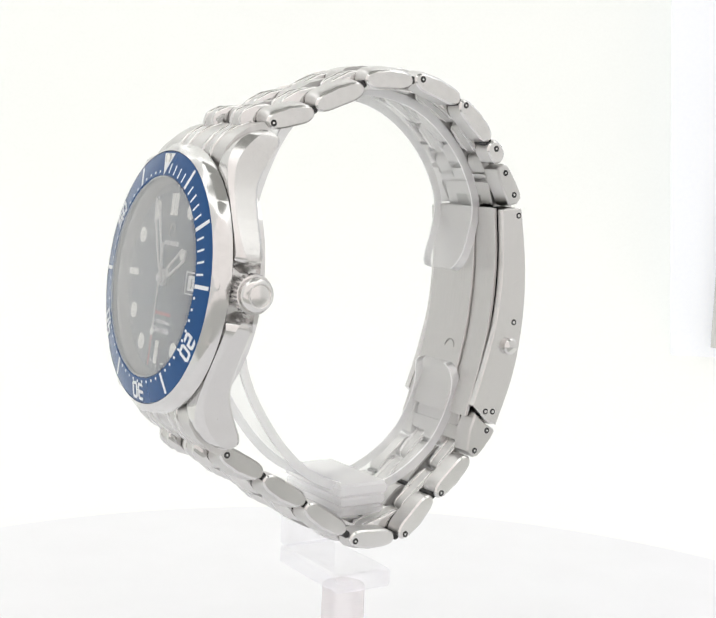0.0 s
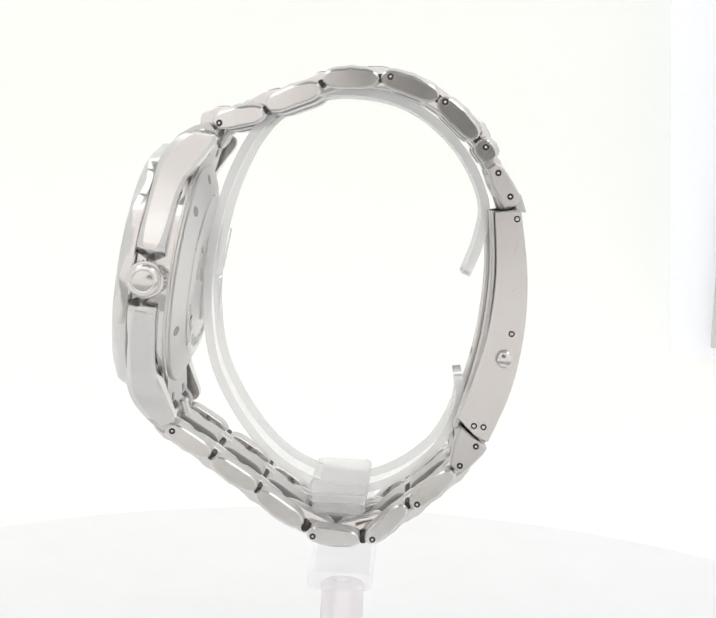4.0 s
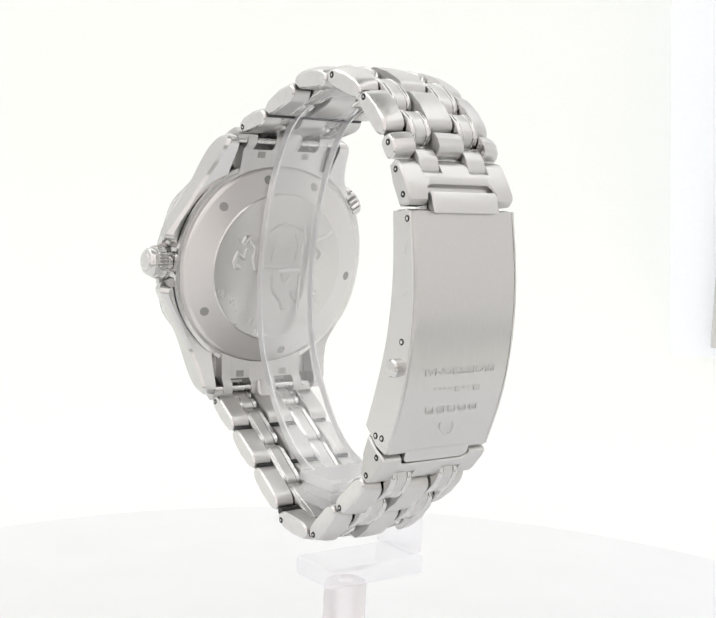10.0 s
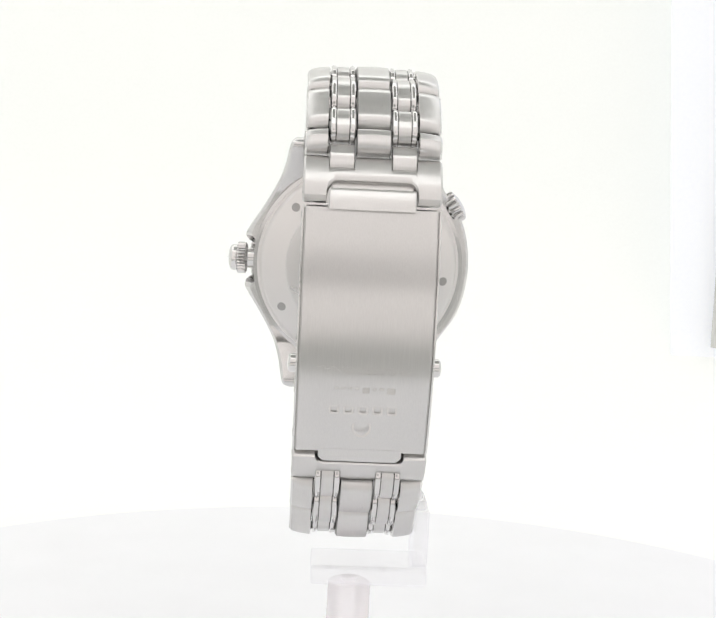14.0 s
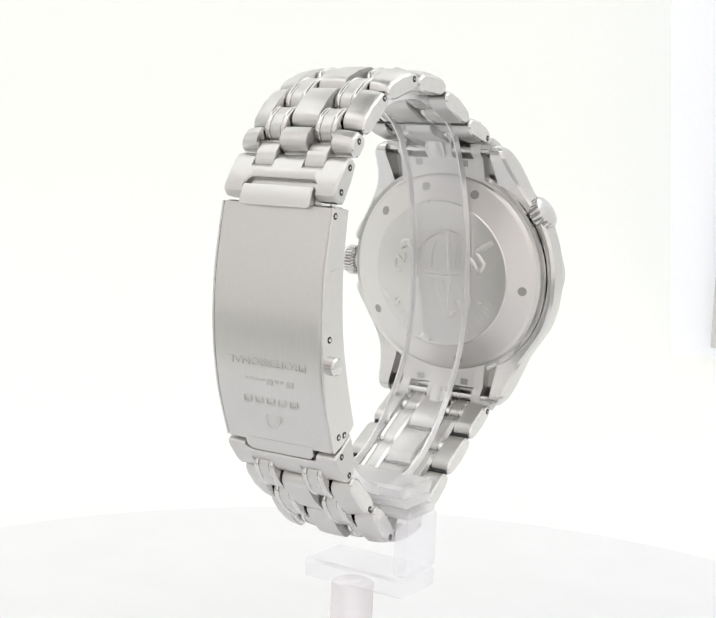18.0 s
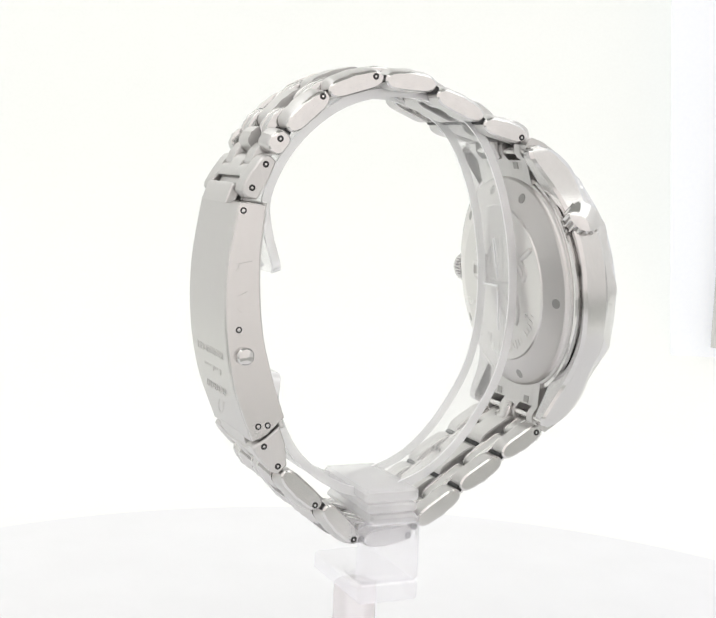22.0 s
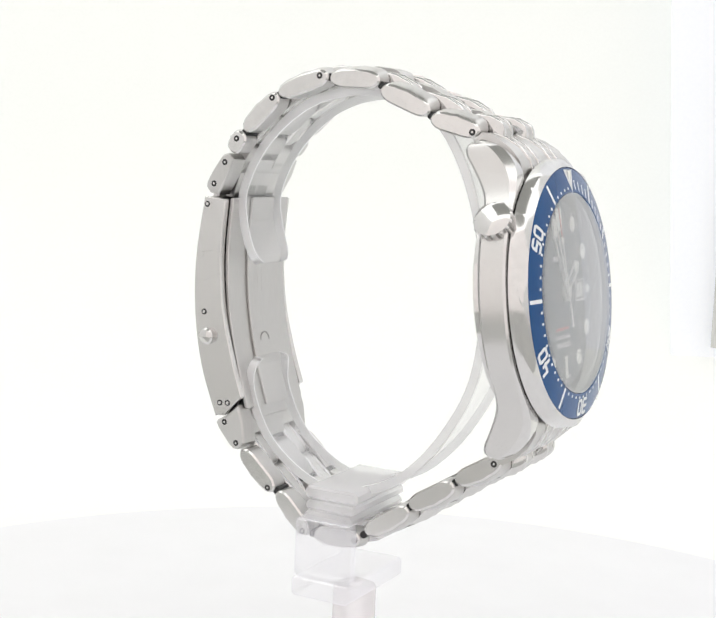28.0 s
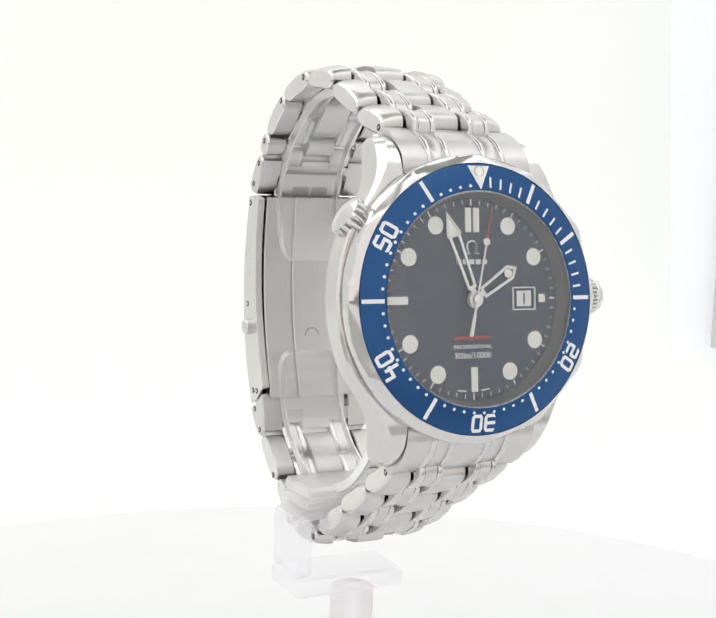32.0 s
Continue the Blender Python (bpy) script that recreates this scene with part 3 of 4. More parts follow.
def build_hands():
    # hour hand
    bm = bmesh.new()
    hand_frame(bm, [(-0.85, 1.6), (0.85, 1.6), (1.1, 7.0), (0, 8.3), (-1.1, 7.0)], 0.4, 0.0, 0.2)
    box(bm, -0.42, 0.42, 0.6, 1.8, 0, 0.2, 0.05)
    disc(bm, [(1.25, 0), (1.25, 0.2)], 32)
    hour = part("hour_hand", bm, HAND, WATCH, "skeleton steel hour hand", at=shift(CX, 0, DIAL_Z + 0.55, 0, 0, -57.5))
    bm = bmesh.new()
    disc(bm, [(0.62, 0.04), (0.62, 0.16)], 20, 0, 6.6)
    part("hour_lume", bm, LUME, hour)
    # minute hand
    bm = bmesh.new()
    hand_frame(bm, [(-0.7, 1.6), (0.7, 1.6), (0.95, 9.6), (-0.95, 9.6)], 0.4, 0.0, 0.2)
    hand_frame(bm, [(-1.25, 9.4), (1.25, 9.4), (0, 12.8)], 0.24, 0.0, 0.2)
    box(bm, -0.42, 0.42, 0.6, 1.8, 0, 0.2, 0.05)
    disc(bm, [(1.1, 0), (1.1, 0.2)], 32)
    minute = part("minute_hand", bm, HAND, WATCH, "skeleton steel minute hand with lume arrow tip", at=shift(CX, 0, DIAL_Z + 0.9, 0, 0, 21))
    bm = bmesh.new()
    loft(bm, [[(x, y, z) for x, y in ((-0.82, 9.55), (0.82, 9.55), (0, 12.1))] for z in (0.03, 0.16)])
    part("minute_lume", bm, LUME, minute)
    # second hand: slim needle, lume ball, counterweight
    bm = bmesh.new()
    loft(bm, [[(-0.16, -2.2, z), (0.16, -2.2, z), (0.1, 8.0, z), (-0.1, 8.0, z)] for z in (0, 0.15)])
    loft(bm, [[(-0.3, -5.2, z), (0.3, -5.2, z), (0.22, -2.0, z), (-0.22, -2.0, z)] for z in (0, 0.15)])
    disc(bm, [(0.62, 0), (0.62, 0.3), (0.35, 0.4)], 24)
    second = part("second_hand", bm, HAND, WATCH, "slim steel second hand with red tip", at=shift(CX, 0, DIAL_Z + 1.25, 0, 0, 180))
    bm = bmesh.new()
    disc(bm, [(0.52, 0.0), (0.52, 0.16), (0.3, 0.2)], 20, 0, 8.1)
    part("second_lume", bm, LUME, second)
    bm = bmesh.new()
    loft(bm, [[(-0.11, 8.6, z), (0.11, 8.6, z), (0.06, 13.0, z), (-0.06, 13.0, z)] for z in (0, 0.14)])
    part("red_tip", bm, RED, second, "red tip")
    return minute, second


def build_crystal():
    bm = bmesh.new()
    disc(bm, [(14.75, 1.1), (14.9, 1.2), (14.9, 1.62), (14.6, 1.8), (14.5, 1.82)], 96, CX)
    c = part("crystal", bm, GLASS, WATCH, "clear sapphire crystal", smooth=12)
    c.visible_shadow = False


def build_crown():
    def teeth(n, d, end=2.6):
        return lambda a, r, z: r - d * (0.5 + 0.5 * math.cos(n * a)) if 0.5 < z < end else r
    bm = bmesh.new()
    disc(bm, [(1.6, -1.6), (1.9, -1.2), (1.9, 0.2), (2.3, 0.25), (2.85, 0.55), (2.9, 0.7), (2.9, 1.85), (2.75, 2.1), (2.45, 2.15)], 196, wave=teeth(28, 0.34, 2.0))
    # groove floors are coloured darker for the dark they would reflect
    crown = part("crown", bm, POLISHED, WATCH, "knurled steel screw-down crown", at=shift(CX + 20.1, 0.1, -4.1, 0, 90, 0), smooth=24,
                 second=RECESS, test=lambda f: 0.6 < f.calc_center_median().z < 2.0 and f.calc_center_median().xy.length < 2.66)
    bm = bmesh.new()
    disc(bm, [(2.35, 2.1), (2.42, 2.2), (2.42, 2.75), (2.3, 3.15), (2.0, 3.45), (1.72, 3.56), (1.64, 3.5), (1.52, 3.5), (1.45, 3.6), (1.0, 3.72), (0.3, 3.78)], 64)
    part("crown_cap", bm, SIDE, crown, "smooth domed cap with turned rings", smooth=40)
    bm = bmesh.new()
    disc(bm, [(1.5, -1.2), (1.7, -0.9), (1.75, 0.3), (2.4, 0.45), (2.9, 0.8), (2.95, 2.45), (2.7, 2.75), (2.3, 2.95), (1.2, 3.3), (0.3, 3.35)], 180, wave=teeth(15, 0.4, 2.6))
    a = radians(147)
    m = Matrix.Translation((MM * (CX + 18.9 * math.cos(a)), MM * 18.9 * math.sin(a), MM * -3.9)) @ Vector((math.cos(a), math.sin(a), 0)).to_track_quat("Z", "Y").to_matrix().to_4x4()
    # the flutes' floors get the same painted darkening as the crown's grooves
    part("helium_valve", bm, POLISHED, WATCH, "fluted steel helium valve crown", at=m, smooth=30, second=RECESS,
                 test=lambda f: 0.9 < f.calc_center_median().z < 2.5 and f.calc_center_median().xy.length < 2.66)


# ---- bracelet ----
MID = Vector((0, -31))


def frame_of(p0, p1):
    """Pose of a link that runs in the y-z plane from p0 to p1; its own y runs along, z outwards."""
    p0, p1 = Vector(p0), Vector(p1)
    d = (p1 - p0).normalized()
    n = Vector((-d.y, d.x))
    c = (p0 + p1) / 2
    if n.dot(c - MID) < 0:
        n = -n
    # columns: x, along, outwards
    x = Vector((0, d.x, d.y)).cross(Vector((0, n.x, n.y)))
    m = Matrix(((x.x, 0, 0), (0, d.x, n.x), (0, d.y, n.y))).to_4x4()
    m.translation = Vector((0, c.x, c.y)) * MM
    return m, (p1 - p0).length


def stadium(length, thick):
    """Side profile of a link: a pill, a little fuller on the outside."""
    a, h = length / 2, thick / 2
    top, low = [], []
    r = min(3.1, a * 0.78)
    for k in range(8):
        w = math.pi / 2 * k / 7
        top.append((a - r + r * math.cos(w) ** 0.85, (h - 0.06) * math.sin(w)))
    top.append((0, h + 0.1))
    r = min(2.6, a * 0.68)
    for k in range(1, 8):
        w = math.pi / 2 * k / 7
        low.append((-(a - r + r * math.cos(w) ** 0.85), -h * math.sin(w)))
    return top + [(-y, z) for y, z in reversed(top[:-1])] + low + [(-y, z) for y, z in reversed(low)]


def flat_side(f):
    """Sides of a link and their broken edges."""
    return abs(f.normal.x) > 0.45


def pin(parent, x, y, z, side):
    bm = bmesh.new()
    disc(bm, [(0.5, -0.3), (0.5, 0.02), (0.42, 0.03)], 20)
    # near-black disc in place of the shaded depth of the hole
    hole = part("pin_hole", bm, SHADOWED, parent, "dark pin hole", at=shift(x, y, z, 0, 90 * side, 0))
    bm = bmesh.new()
    disc(bm, [(0.18, 0.0), (0.18, 0.06), (0.08, 0.08)], 16)
    part("pin", bm, POLISHED, hole)


# centre lines of the rows, from 12 o'clock round the clasp side, and from the clasp to 6 o'clock
UPPER = [((24.4, -8.7), (27.2, -16.2)), ((28.1, -16.4), (32.3, -24.1)), ((33.6, -24.3), (34.9, -32.7)), ((35.4, -33.1), (33.6, -42.1)),
         ((33.3, -42.3), (28.5, -49.0)), ((28.0, -49.3), (25.4, -51.8))]
LOWER = [((-23.3, -54.0), (-29.8, -48.4)), ((-30.0, -47.6), (-36.6, -42.4)), ((-36.6, -41.2), (-36.9, -32.9)), ((-35.7, -31.9), (-31.8, -24.1)),
         ((-31.2, -23.8), (-27.7, -16.2)), ((-27.1, -15.8), (-23.7, -8.3))]
PIN_UPPER = {0: -1, 3: -1, 4: -1, 5: 0}
PIN_LOWER = {0: 1, 1: 1, 2: 1, 5: 1}
UPPER_PINS = {0: (24.25, -9.5), 3: (35.75, -34.5), 4: (33.45, -43.45), 5: (27.25, -50.45)}
LOWER_PINS = {0: (-29.5, -49.2), 1: (-36.45, -43.1), 2: (-37.7, -33.4), 5: (-24.2, -9.4)}


def domed(bm, profile, stations, bow=0.0):
    """Side profile drawn across x; stations give x, how far the outer face rises there, and how far the edge is drawn in. bow arches it along its length."""
    far = max(y for y, z in profile)
    rings = []
    for x, rise, inward in stations:
        ring = inset(profile, inward) if inward else profile
        rings.append([(x, y, z + rise * max(0.0, min(1.0, z / 0.9)) + bow * (1 - (y / far) ** 2)) for y, z in ring])
    loft(bm, rings)


def build_row(p0, p1, hole=None):
    m, length = frame_of(p0, p1)
    prof = stadium(length + 0.15, 2.8)
    for side in (1, -1):
        bm = bmesh.new()
        domed(bm, prof, [(side * x, r, i) for x, r, i in ((6.55, 0.62, 0.18), (6.7, 0.76, 0), (8.2, 0.6, 0), (9.2, 0.34, 0), (9.72, 0.1, 0), (10.0, 0.02, 0.26))])
        link = part("outer_link", bm, BRUSHED_Y, WATCH, at=m, smooth=32, second=SIDE, test=flat_side)
        if hole:
            q = m.inverted() @ (Vector((0, *hole)) * MM)
            reach = length / 2 - 0.95
            pin(link, 10.0 * side, max(-reach, min(reach, q.y / MM)), max(-0.3, min(0.3, q.z / MM)), side)
    bm = bmesh.new()
    domed(bm, prof, [(-2.5, 0.8, 0.18), (-2.35, 0.96, 0), (-1.0, 1.04, 0), (1.0, 1.04, 0), (2.35, 0.96, 0), (2.5, 0.8, 0.18)])
    # link sides coloured darker to paint the shade of the gaps
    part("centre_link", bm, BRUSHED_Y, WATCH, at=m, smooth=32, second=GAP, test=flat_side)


def build_connector(p0, p1, thick=2.3, rise=0.86):
    """Two polished ridges with a brushed middle between them, on each side of the centre link."""
    m, length = frame_of(p0, p1)
    prof = stadium(length, thick)
    for side in (-1, 1):
        c0 = side * 4.52
        bm = bmesh.new()
        domed(bm, prof, [(c0 - 0.95, rise, 0.06), (c0 - 0.88, rise + 0.02, 0), (c0 + 0.88, rise + 0.02, 0), (c0 + 0.95, rise, 0.06)], 0.45)
        c = part("connector_link", bm, BRUSHED_Y, WATCH, at=m, smooth=32, second=SIDE, test=flat_side)
        for u in (-1.42, 1.42):
            bm = bmesh.new()
            domed(bm, stadium(length + 0.05, thick + 0.1), [(c0 + u + x, rise + r, i) for x, r, i in ((-0.44, -0.12, 0.12), (-0.34, 0.06, 0), (-0.16, 0.16, 0),
                                                                                                 (0.16, 0.16, 0), (0.34, 0.06, 0), (0.44, -0.12, 0.12))], 0.45)
            part("ridge", bm, POLISHED, c, smooth=50)


def build_tabs(p0, p1):
    """Plain flat tabs between the last short row and the clasp."""
    m, length = frame_of(p0, p1)
    for side in (-1, 1):
        bm = bmesh.new()
        c0 = side * 4.52
        domed(bm, stadium(length, 2.2), [(c0 + x, r, i) for x, r, i in ((-1.8, 0.2, 0.1), (-1.7, 0.25, 0), (1.7, 0.25, 0), (1.8, 0.2, 0.1))])
        part("connector_tab", bm, BRUSHED_Y, WATCH, at=m, smooth=40)


def build_end_links():
    for s in (1, -1):
        front = [(s * y, z) for y, z in ((15.5, -3.0), (17.8, -2.1), (19.8, -2.5), (21.8, -3.9), (23.4, -6.0), (24.3, -8.0))]
        poly = front + [(s * 23.3, -9.2), (s * 22.0, -9.2), (s * 21.2, -8.7), (s * 20.6, -8.0), (s * 15.5, -7.1)]
        bm = bmesh.new()
        cut = poly[:5] + [(s * 23.2, -6.6), (s * 22.6, -5.9), (s * 21.6, -5.6), (s * 21.2, -6.0), (s * 20.6, -8.0), (s * 15.5, -7.1)]
        notch = poly[:7] + [(s * 22.0, -8.8), (s * 21.5, -7.4), (s * 20.7, -5.9), (s * 15.5, -5.0)]
        stations = []
        for x0, x1, shape in ((-10.36, -8.3, notch), (-8.28, -6.5, poly), (-6.48, -2.6, cut), (-2.58, 2.58, poly), (2.6, 6.48, cut), (6.5, 8.28, poly), (8.3, 10.36, notch)):
            stations += [(x0, shape), (x1, shape)]
        loft(bm, [[(x, *p) for p in shape] for x, shape in stations])
        e = part("end_link", bm, BRUSHED_Y, WATCH, "brushed steel end link with raised ridges", smooth=50)
        for u in (-6.0, -3.0, 3.0, 6.0):
            bm = bmesh.new()
            prism(bm, [(y + s * 0.18, z + 0.2) for y, z in front] + [(y - s * 0.5, z - 0.9) for y, z in reversed(front)], u - 0.42, u + 0.42, 0.16)
            part("ridge", bm, POLISHED, e, smooth=50)
        bm = bmesh.new()
        loft(bm, [[(x, s * 22.2 + 0.55 * math.cos(k * math.pi / 6), -8.5 + 0.55 * math.sin(k * math.pi / 6)) for k in range(12)] for x in (-9.9, 9.9)])
        part("spring_bar", bm, SIDE, e, "steel bar through the end link", smooth=50)
        for u in (-4.5, 4.5):
            bm = bmesh.new()
            prism(bm, [(s * y, z) for y, z in ((19.2, -7.6), (20.3, -7.8), (20.3, -8.06), (19.2, -7.86))], u - 0.7, u + 0.7, 0)
            # darker block standing proud, painted for the shade of a slot
            part("slot", bm, RECESS, e, "dark square slot behind the end link")
        bm = bmesh.new()
        prism(bm, [(s * y, z) for y, z in ((20.9, -8.6), (23.2, -9.2), (24.1, -9.7), (24.5, -10.3), (24.2, -10.9), (23.4, -10.9), (22.8, -10.2), (20.7, -9.3))], -1.5, 1.5, 0.3)
        part("tongue", bm, SATIN, e, "rounded tongue behind the end link", smooth=50)
        for u in (-4.5, 4.5):
            bm = bmesh.new()
            prism(bm, [(y + s * 0.08, z + 0.08) for y, z in front] + [(y - s * 0.5, z - 0.9) for y, z in reversed(front)], u - 1.0, u + 1.0, 0.1)
            part("ridge_middle", bm, BRUSHED_Y, e, smooth=50)


def build_clasp():
    outer = smooth_path([(18.5, -57.5), (9, -60.1), (0, -61.15), (-9, -60.7), (-17.6, -58.6)], 6)
    inner = smooth_path([(17.7, -53.5), (9, -55.2), (0, -55.6), (-8, -54.6), (-14.6, -53.2)], 6)
    bm = bmesh.new()
    # cover plate
    under = [v + Vector((0, 1.3)) for v in outer]
    prism(bm, [tuple(v) for v in outer] + [tuple(v) for v in reversed(under)], -9.6, 9.6, 0.26)
    cover = part("clasp_cover", bm, BRUSHED_Y, WATCH, "brushed steel folding clasp cover", smooth=30)
    for s in (1, -1):
        bm = bmesh.new()
        for lift, x0, x1 in ((0.12, 9.63, 9.98), (1.25, 8.7, 9.72)):
            out2 = [v + Vector((0, lift)) for v in outer]
            prism(bm, [tuple(v) for v in out2] + [(-16.9, -56.2)] + [tuple(v) for v in reversed(inner)], *((x0, x1) if s > 0 else (-x1, -x0)), 0.08)
        f = part("clasp_side", bm, BRUSHED, cover, "brushed side flange", smooth=30)
        for y, z in ((17.25, -57.0), (-0.3, -59.2), (-15.4, -57.4), (-15.45, -55.9)):
            bm = bmesh.new()
            disc(bm, [(0.5, -0.2), (0.5, 0.03)], 16)
            # the rivet hole's shade is painted as a near-black disc too
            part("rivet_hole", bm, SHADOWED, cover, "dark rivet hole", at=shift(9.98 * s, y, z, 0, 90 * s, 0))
            bm = bmesh.new()
            disc(bm, [(0.27, 0.0), (0.27, 0.08), (0.12, 0.11)], 14)
            part("rivet", bm, POLISHED, cover, at=shift(9.98 * s, y, z, 0, 90 * s, 0))
        for y, z, l, turn in (((9.6, -57.6, 2.6, 3), (8.9, -58.6, 1.1, 60), (5.0, -58.2, 1.5, 20), (2.6, -58.9, 0.9, -50)) if s < 0 else ((13.0, -57.6, 2.0, 86), (6.5, -58.4, 1.2, 40))):
            bm = bmesh.new()
            box(bm, -l / 2, l / 2, -0.025, 0.025, -0.02, 0.01, 0.008)
            part("scratch", bm, GAP, f, "fine scratch", at=shift(9.98 * s, y, z, 0, 90 * s, 0) @ shift(0, 0, 0, 0, 0, turn))
        bm = bmesh.new()
        disc(bm, [(1.35, -0.3), (1.35, 0.75), (1.1, 1.05), (0.5, 1.2), (0.15, 1.22)], 32)
        part("release_button", bm, POLISHED, cover, "round polished release button", at=shift(9.98 * s, -4.3, -58.7, 0, 90 * s, 0))
    # upper end piece
    def across(shape):
        """Skins an end piece from side to side; shape(x) gives its side profile."""
        xs = [2.6, 2.64, 6.36, 6.4]
        xs += [5.2 + 1.4 * k / 8 for k in range(9)] + [0, 1.3, 8.0, 9.7]
        xs = sorted(set(xs) | {-x for x in xs})
        rings = [[(x, *p) for p in shape(abs(x))] for x in xs]
        rings = [[(-10.0, *p) for p in inset(shape(9.7), 0.25)]] + rings + [[(10.0, *p) for p in inset(shape(9.7), 0.25)]]
        bm = bmesh.new()
        loft(bm, rings)
        return bm

    def mix(a, b, w):
        return [(p[0] + (q[0] - p[0]) * w, p[1] + (q[1] - p[1]) * w) for p, q in zip(a, b)]

    def arch(x):
        """1 well inside the cut-out, 0 outside, rounded between."""
        w = max(0.0, min(1.0, (6.6 - x) / 1.4))
        return math.sqrt(max(0.0, 1 - (1 - w) ** 2))

    def upper_shape(x):
        top = [(25.1, -52.3), (24.95, -53.2), (24.4, -53.9)]
        if 2.62 < x < 6.38:
            top = [(23.6, -53.3), (23.75, -54.1), (23.5, -54.75)]
        low = mix([(22.5, -55.6), (20.9, -56.8), (20.1, -57.0), (19.1, -56.4), (18.6, -54.8), (21.5, -52.6)],
                  [(23.2, -55.0), (22.5, -55.6), (22.1, -55.65), (21.7, -55.2), (21.5, -54.1), (22.2, -52.5)], arch(x))
        return top + low + [(23.2, -51.6) if 2.62 < x < 6.38 else (24.0, -51.3)]
    bm = across(upper_shape)
    up = part("clasp_end_piece", bm, BRUSHED_Y, WATCH, "brushed end piece above the clasp", smooth=35)
    for s in (1, -1):
        for y, z in ((23.7, -53.0), (20.45, -55.4)):
            pin(up, 10.0 * s, y, z, s)
    bm = bmesh.new()
    prism(bm, [(21.1, -56.3), (21.2, -56.9), (20.9, -57.35), (18.4, -58.55), (18.2, -57.0), (20.2, -56.0)], -6.25, 6.25, 0.2)
    part("clasp_tongue", bm, BRUSHED_Y, WATCH, "satin tongue entering the clasp", smooth=35)
    # lower end piece
    def lower_shape(x):
        w = arch(x)
        head = mix([(-15.9, -54.0), (-17.5, -56.4), (-18.25, -58.2), (-18.7, -58.5), (-19.7, -58.1)],
                   [(-18.6, -54.3), (-19.3, -56.5), (-19.6, -57.8), (-19.85, -57.95), (-20.3, -57.7)], w)
        tail = [(-22.2, -56.4), (-23.0, -55.6), (-23.2, -54.7), (-22.2, -53.3)]
        if 2.62 < x < 6.38:
            tail = [(-20.9, -57.25), (-21.5, -56.6), (-21.6, -55.6), (-21.0, -53.5)]
        return head + tail + [(-18.7, -53.3)]
    bm = across(lower_shape)
    lo = part("clasp_end_piece", bm, BRUSHED_Y, WATCH, "brushed end piece below the clasp", smooth=35)
    for s in (1, -1):
        for y, z in ((-18.6, -56.75), (-22.05, -54.8)):
            pin(lo, 10.0 * s, y, z, s)
    bm = bmesh.new()
    rings = []
    for x in (-6.15, -6.0, -5.4, 0, 5.4, 6.0, 6.15):
        e = 0.9 * max(0.0, (abs(x) - 5.2) / 0.95) ** 2
        rings.append([(x, *p) for p in ((-17.2, -58.75), (-19.35 + e, -58.1 - e * 0.4), (-19.4 + e, -57.4), (-18.2, -56.6), (-17.0, -56.8))])
    loft(bm, rings)
    part("clasp_hinge", bm, BRUSHED_Y, WATCH, "satin hinge below the clasp", smooth=35)
    for poly in ([(22.4, -54.3), (20.8, -55.7), (18.4, -56.0), (18.0, -54.6), (20.5, -53.3), (22.2, -52.9)],
                 [(-16.2, -55.6), (-19.2, -56.0), (-20.6, -54.6), (-19.0, -53.6), (-16.0, -53.9)]):
        bm = bmesh.new()
        prism(bm, poly, -6.0, 6.0, 0.15)
        bridge = part("clasp_bridge", bm, BRUSHED_Y, WATCH, "brushed bridge behind the end piece", smooth=35)
        if poly[0][0] > 0:
            for x0, x1 in ((-3.3, -0.3), (0.3, 3.3)):
                bm = bmesh.new()
                prism(bm, [(18.5, -54.4), (20.0, -53.62), (19.95, -53.5), (18.45, -54.28)], x0, x1, 0)
                # this slot's shade is a darker block on the surface
                part("slot", bm, RECESS, bridge, "dark slot in the bridge")
    # folded blades inside the cover
    for name, width, dz, t in (("fold_blade", 8.55, 1.5, 0.7), ("inner_blade", 3.4, 2.2, 0.5)):
        path = [v + Vector((0, dz)) for v in smooth_path([(17.9, -54.95), (9, -56.7), (0, -57.2), (-8, -56.6), (-16.6, -55.05)], 6)]
        bm = bmesh.new()
        prism(bm, [tuple(v) for v in path] + [tuple(v + Vector((0, t))) for v in reversed(path)], -width, width, 0.15)
        part(name, bm, BRUSHED_Y, WATCH, "folded steel blade inside the clasp", smooth=30)
    # rows of worn writing along the blade
    for x0 in (-1.5, -0.7, 0.6):
        bm = bmesh.new()
        for k in range(6):
            y0 = 2.0 + 1.75 * k
            z0, z1 = (-54.52 + 0.0062 * y * y for y in (y0, y0 + 1.2))
            prism(bm, [(y0, z0), (y0 + 1.2, z1), (y0 + 1.2, z1 + 0.035), (y0, z0 + 0.035)], x0, x0 + 0.25, 0)
        part("writing_bar", bm, BRUSHED_Y, WATCH, "worn bars of writing on the blade")
    bm = bmesh.new()
    ring_band(bm, 1.15, 1.38, 0, 0.12, 28)
    part("blade_ring", bm, RECESS, WATCH, at=shift(0, -6.0, -54.25))

    # engraving on the cover, read with the 6 o'clock end up
    def engrave(bm, name, y, z, pitch):
        part(name, bm, BRUSHED_Y, cover, at=shift(0, y, z, 180 + pitch, 0, 0))
    engrave(lettering("PROFESSIONAL", 1.15, 0.1, 14.0), "engraving", -4.5, -61.12, 2.5)
    x = -4.6
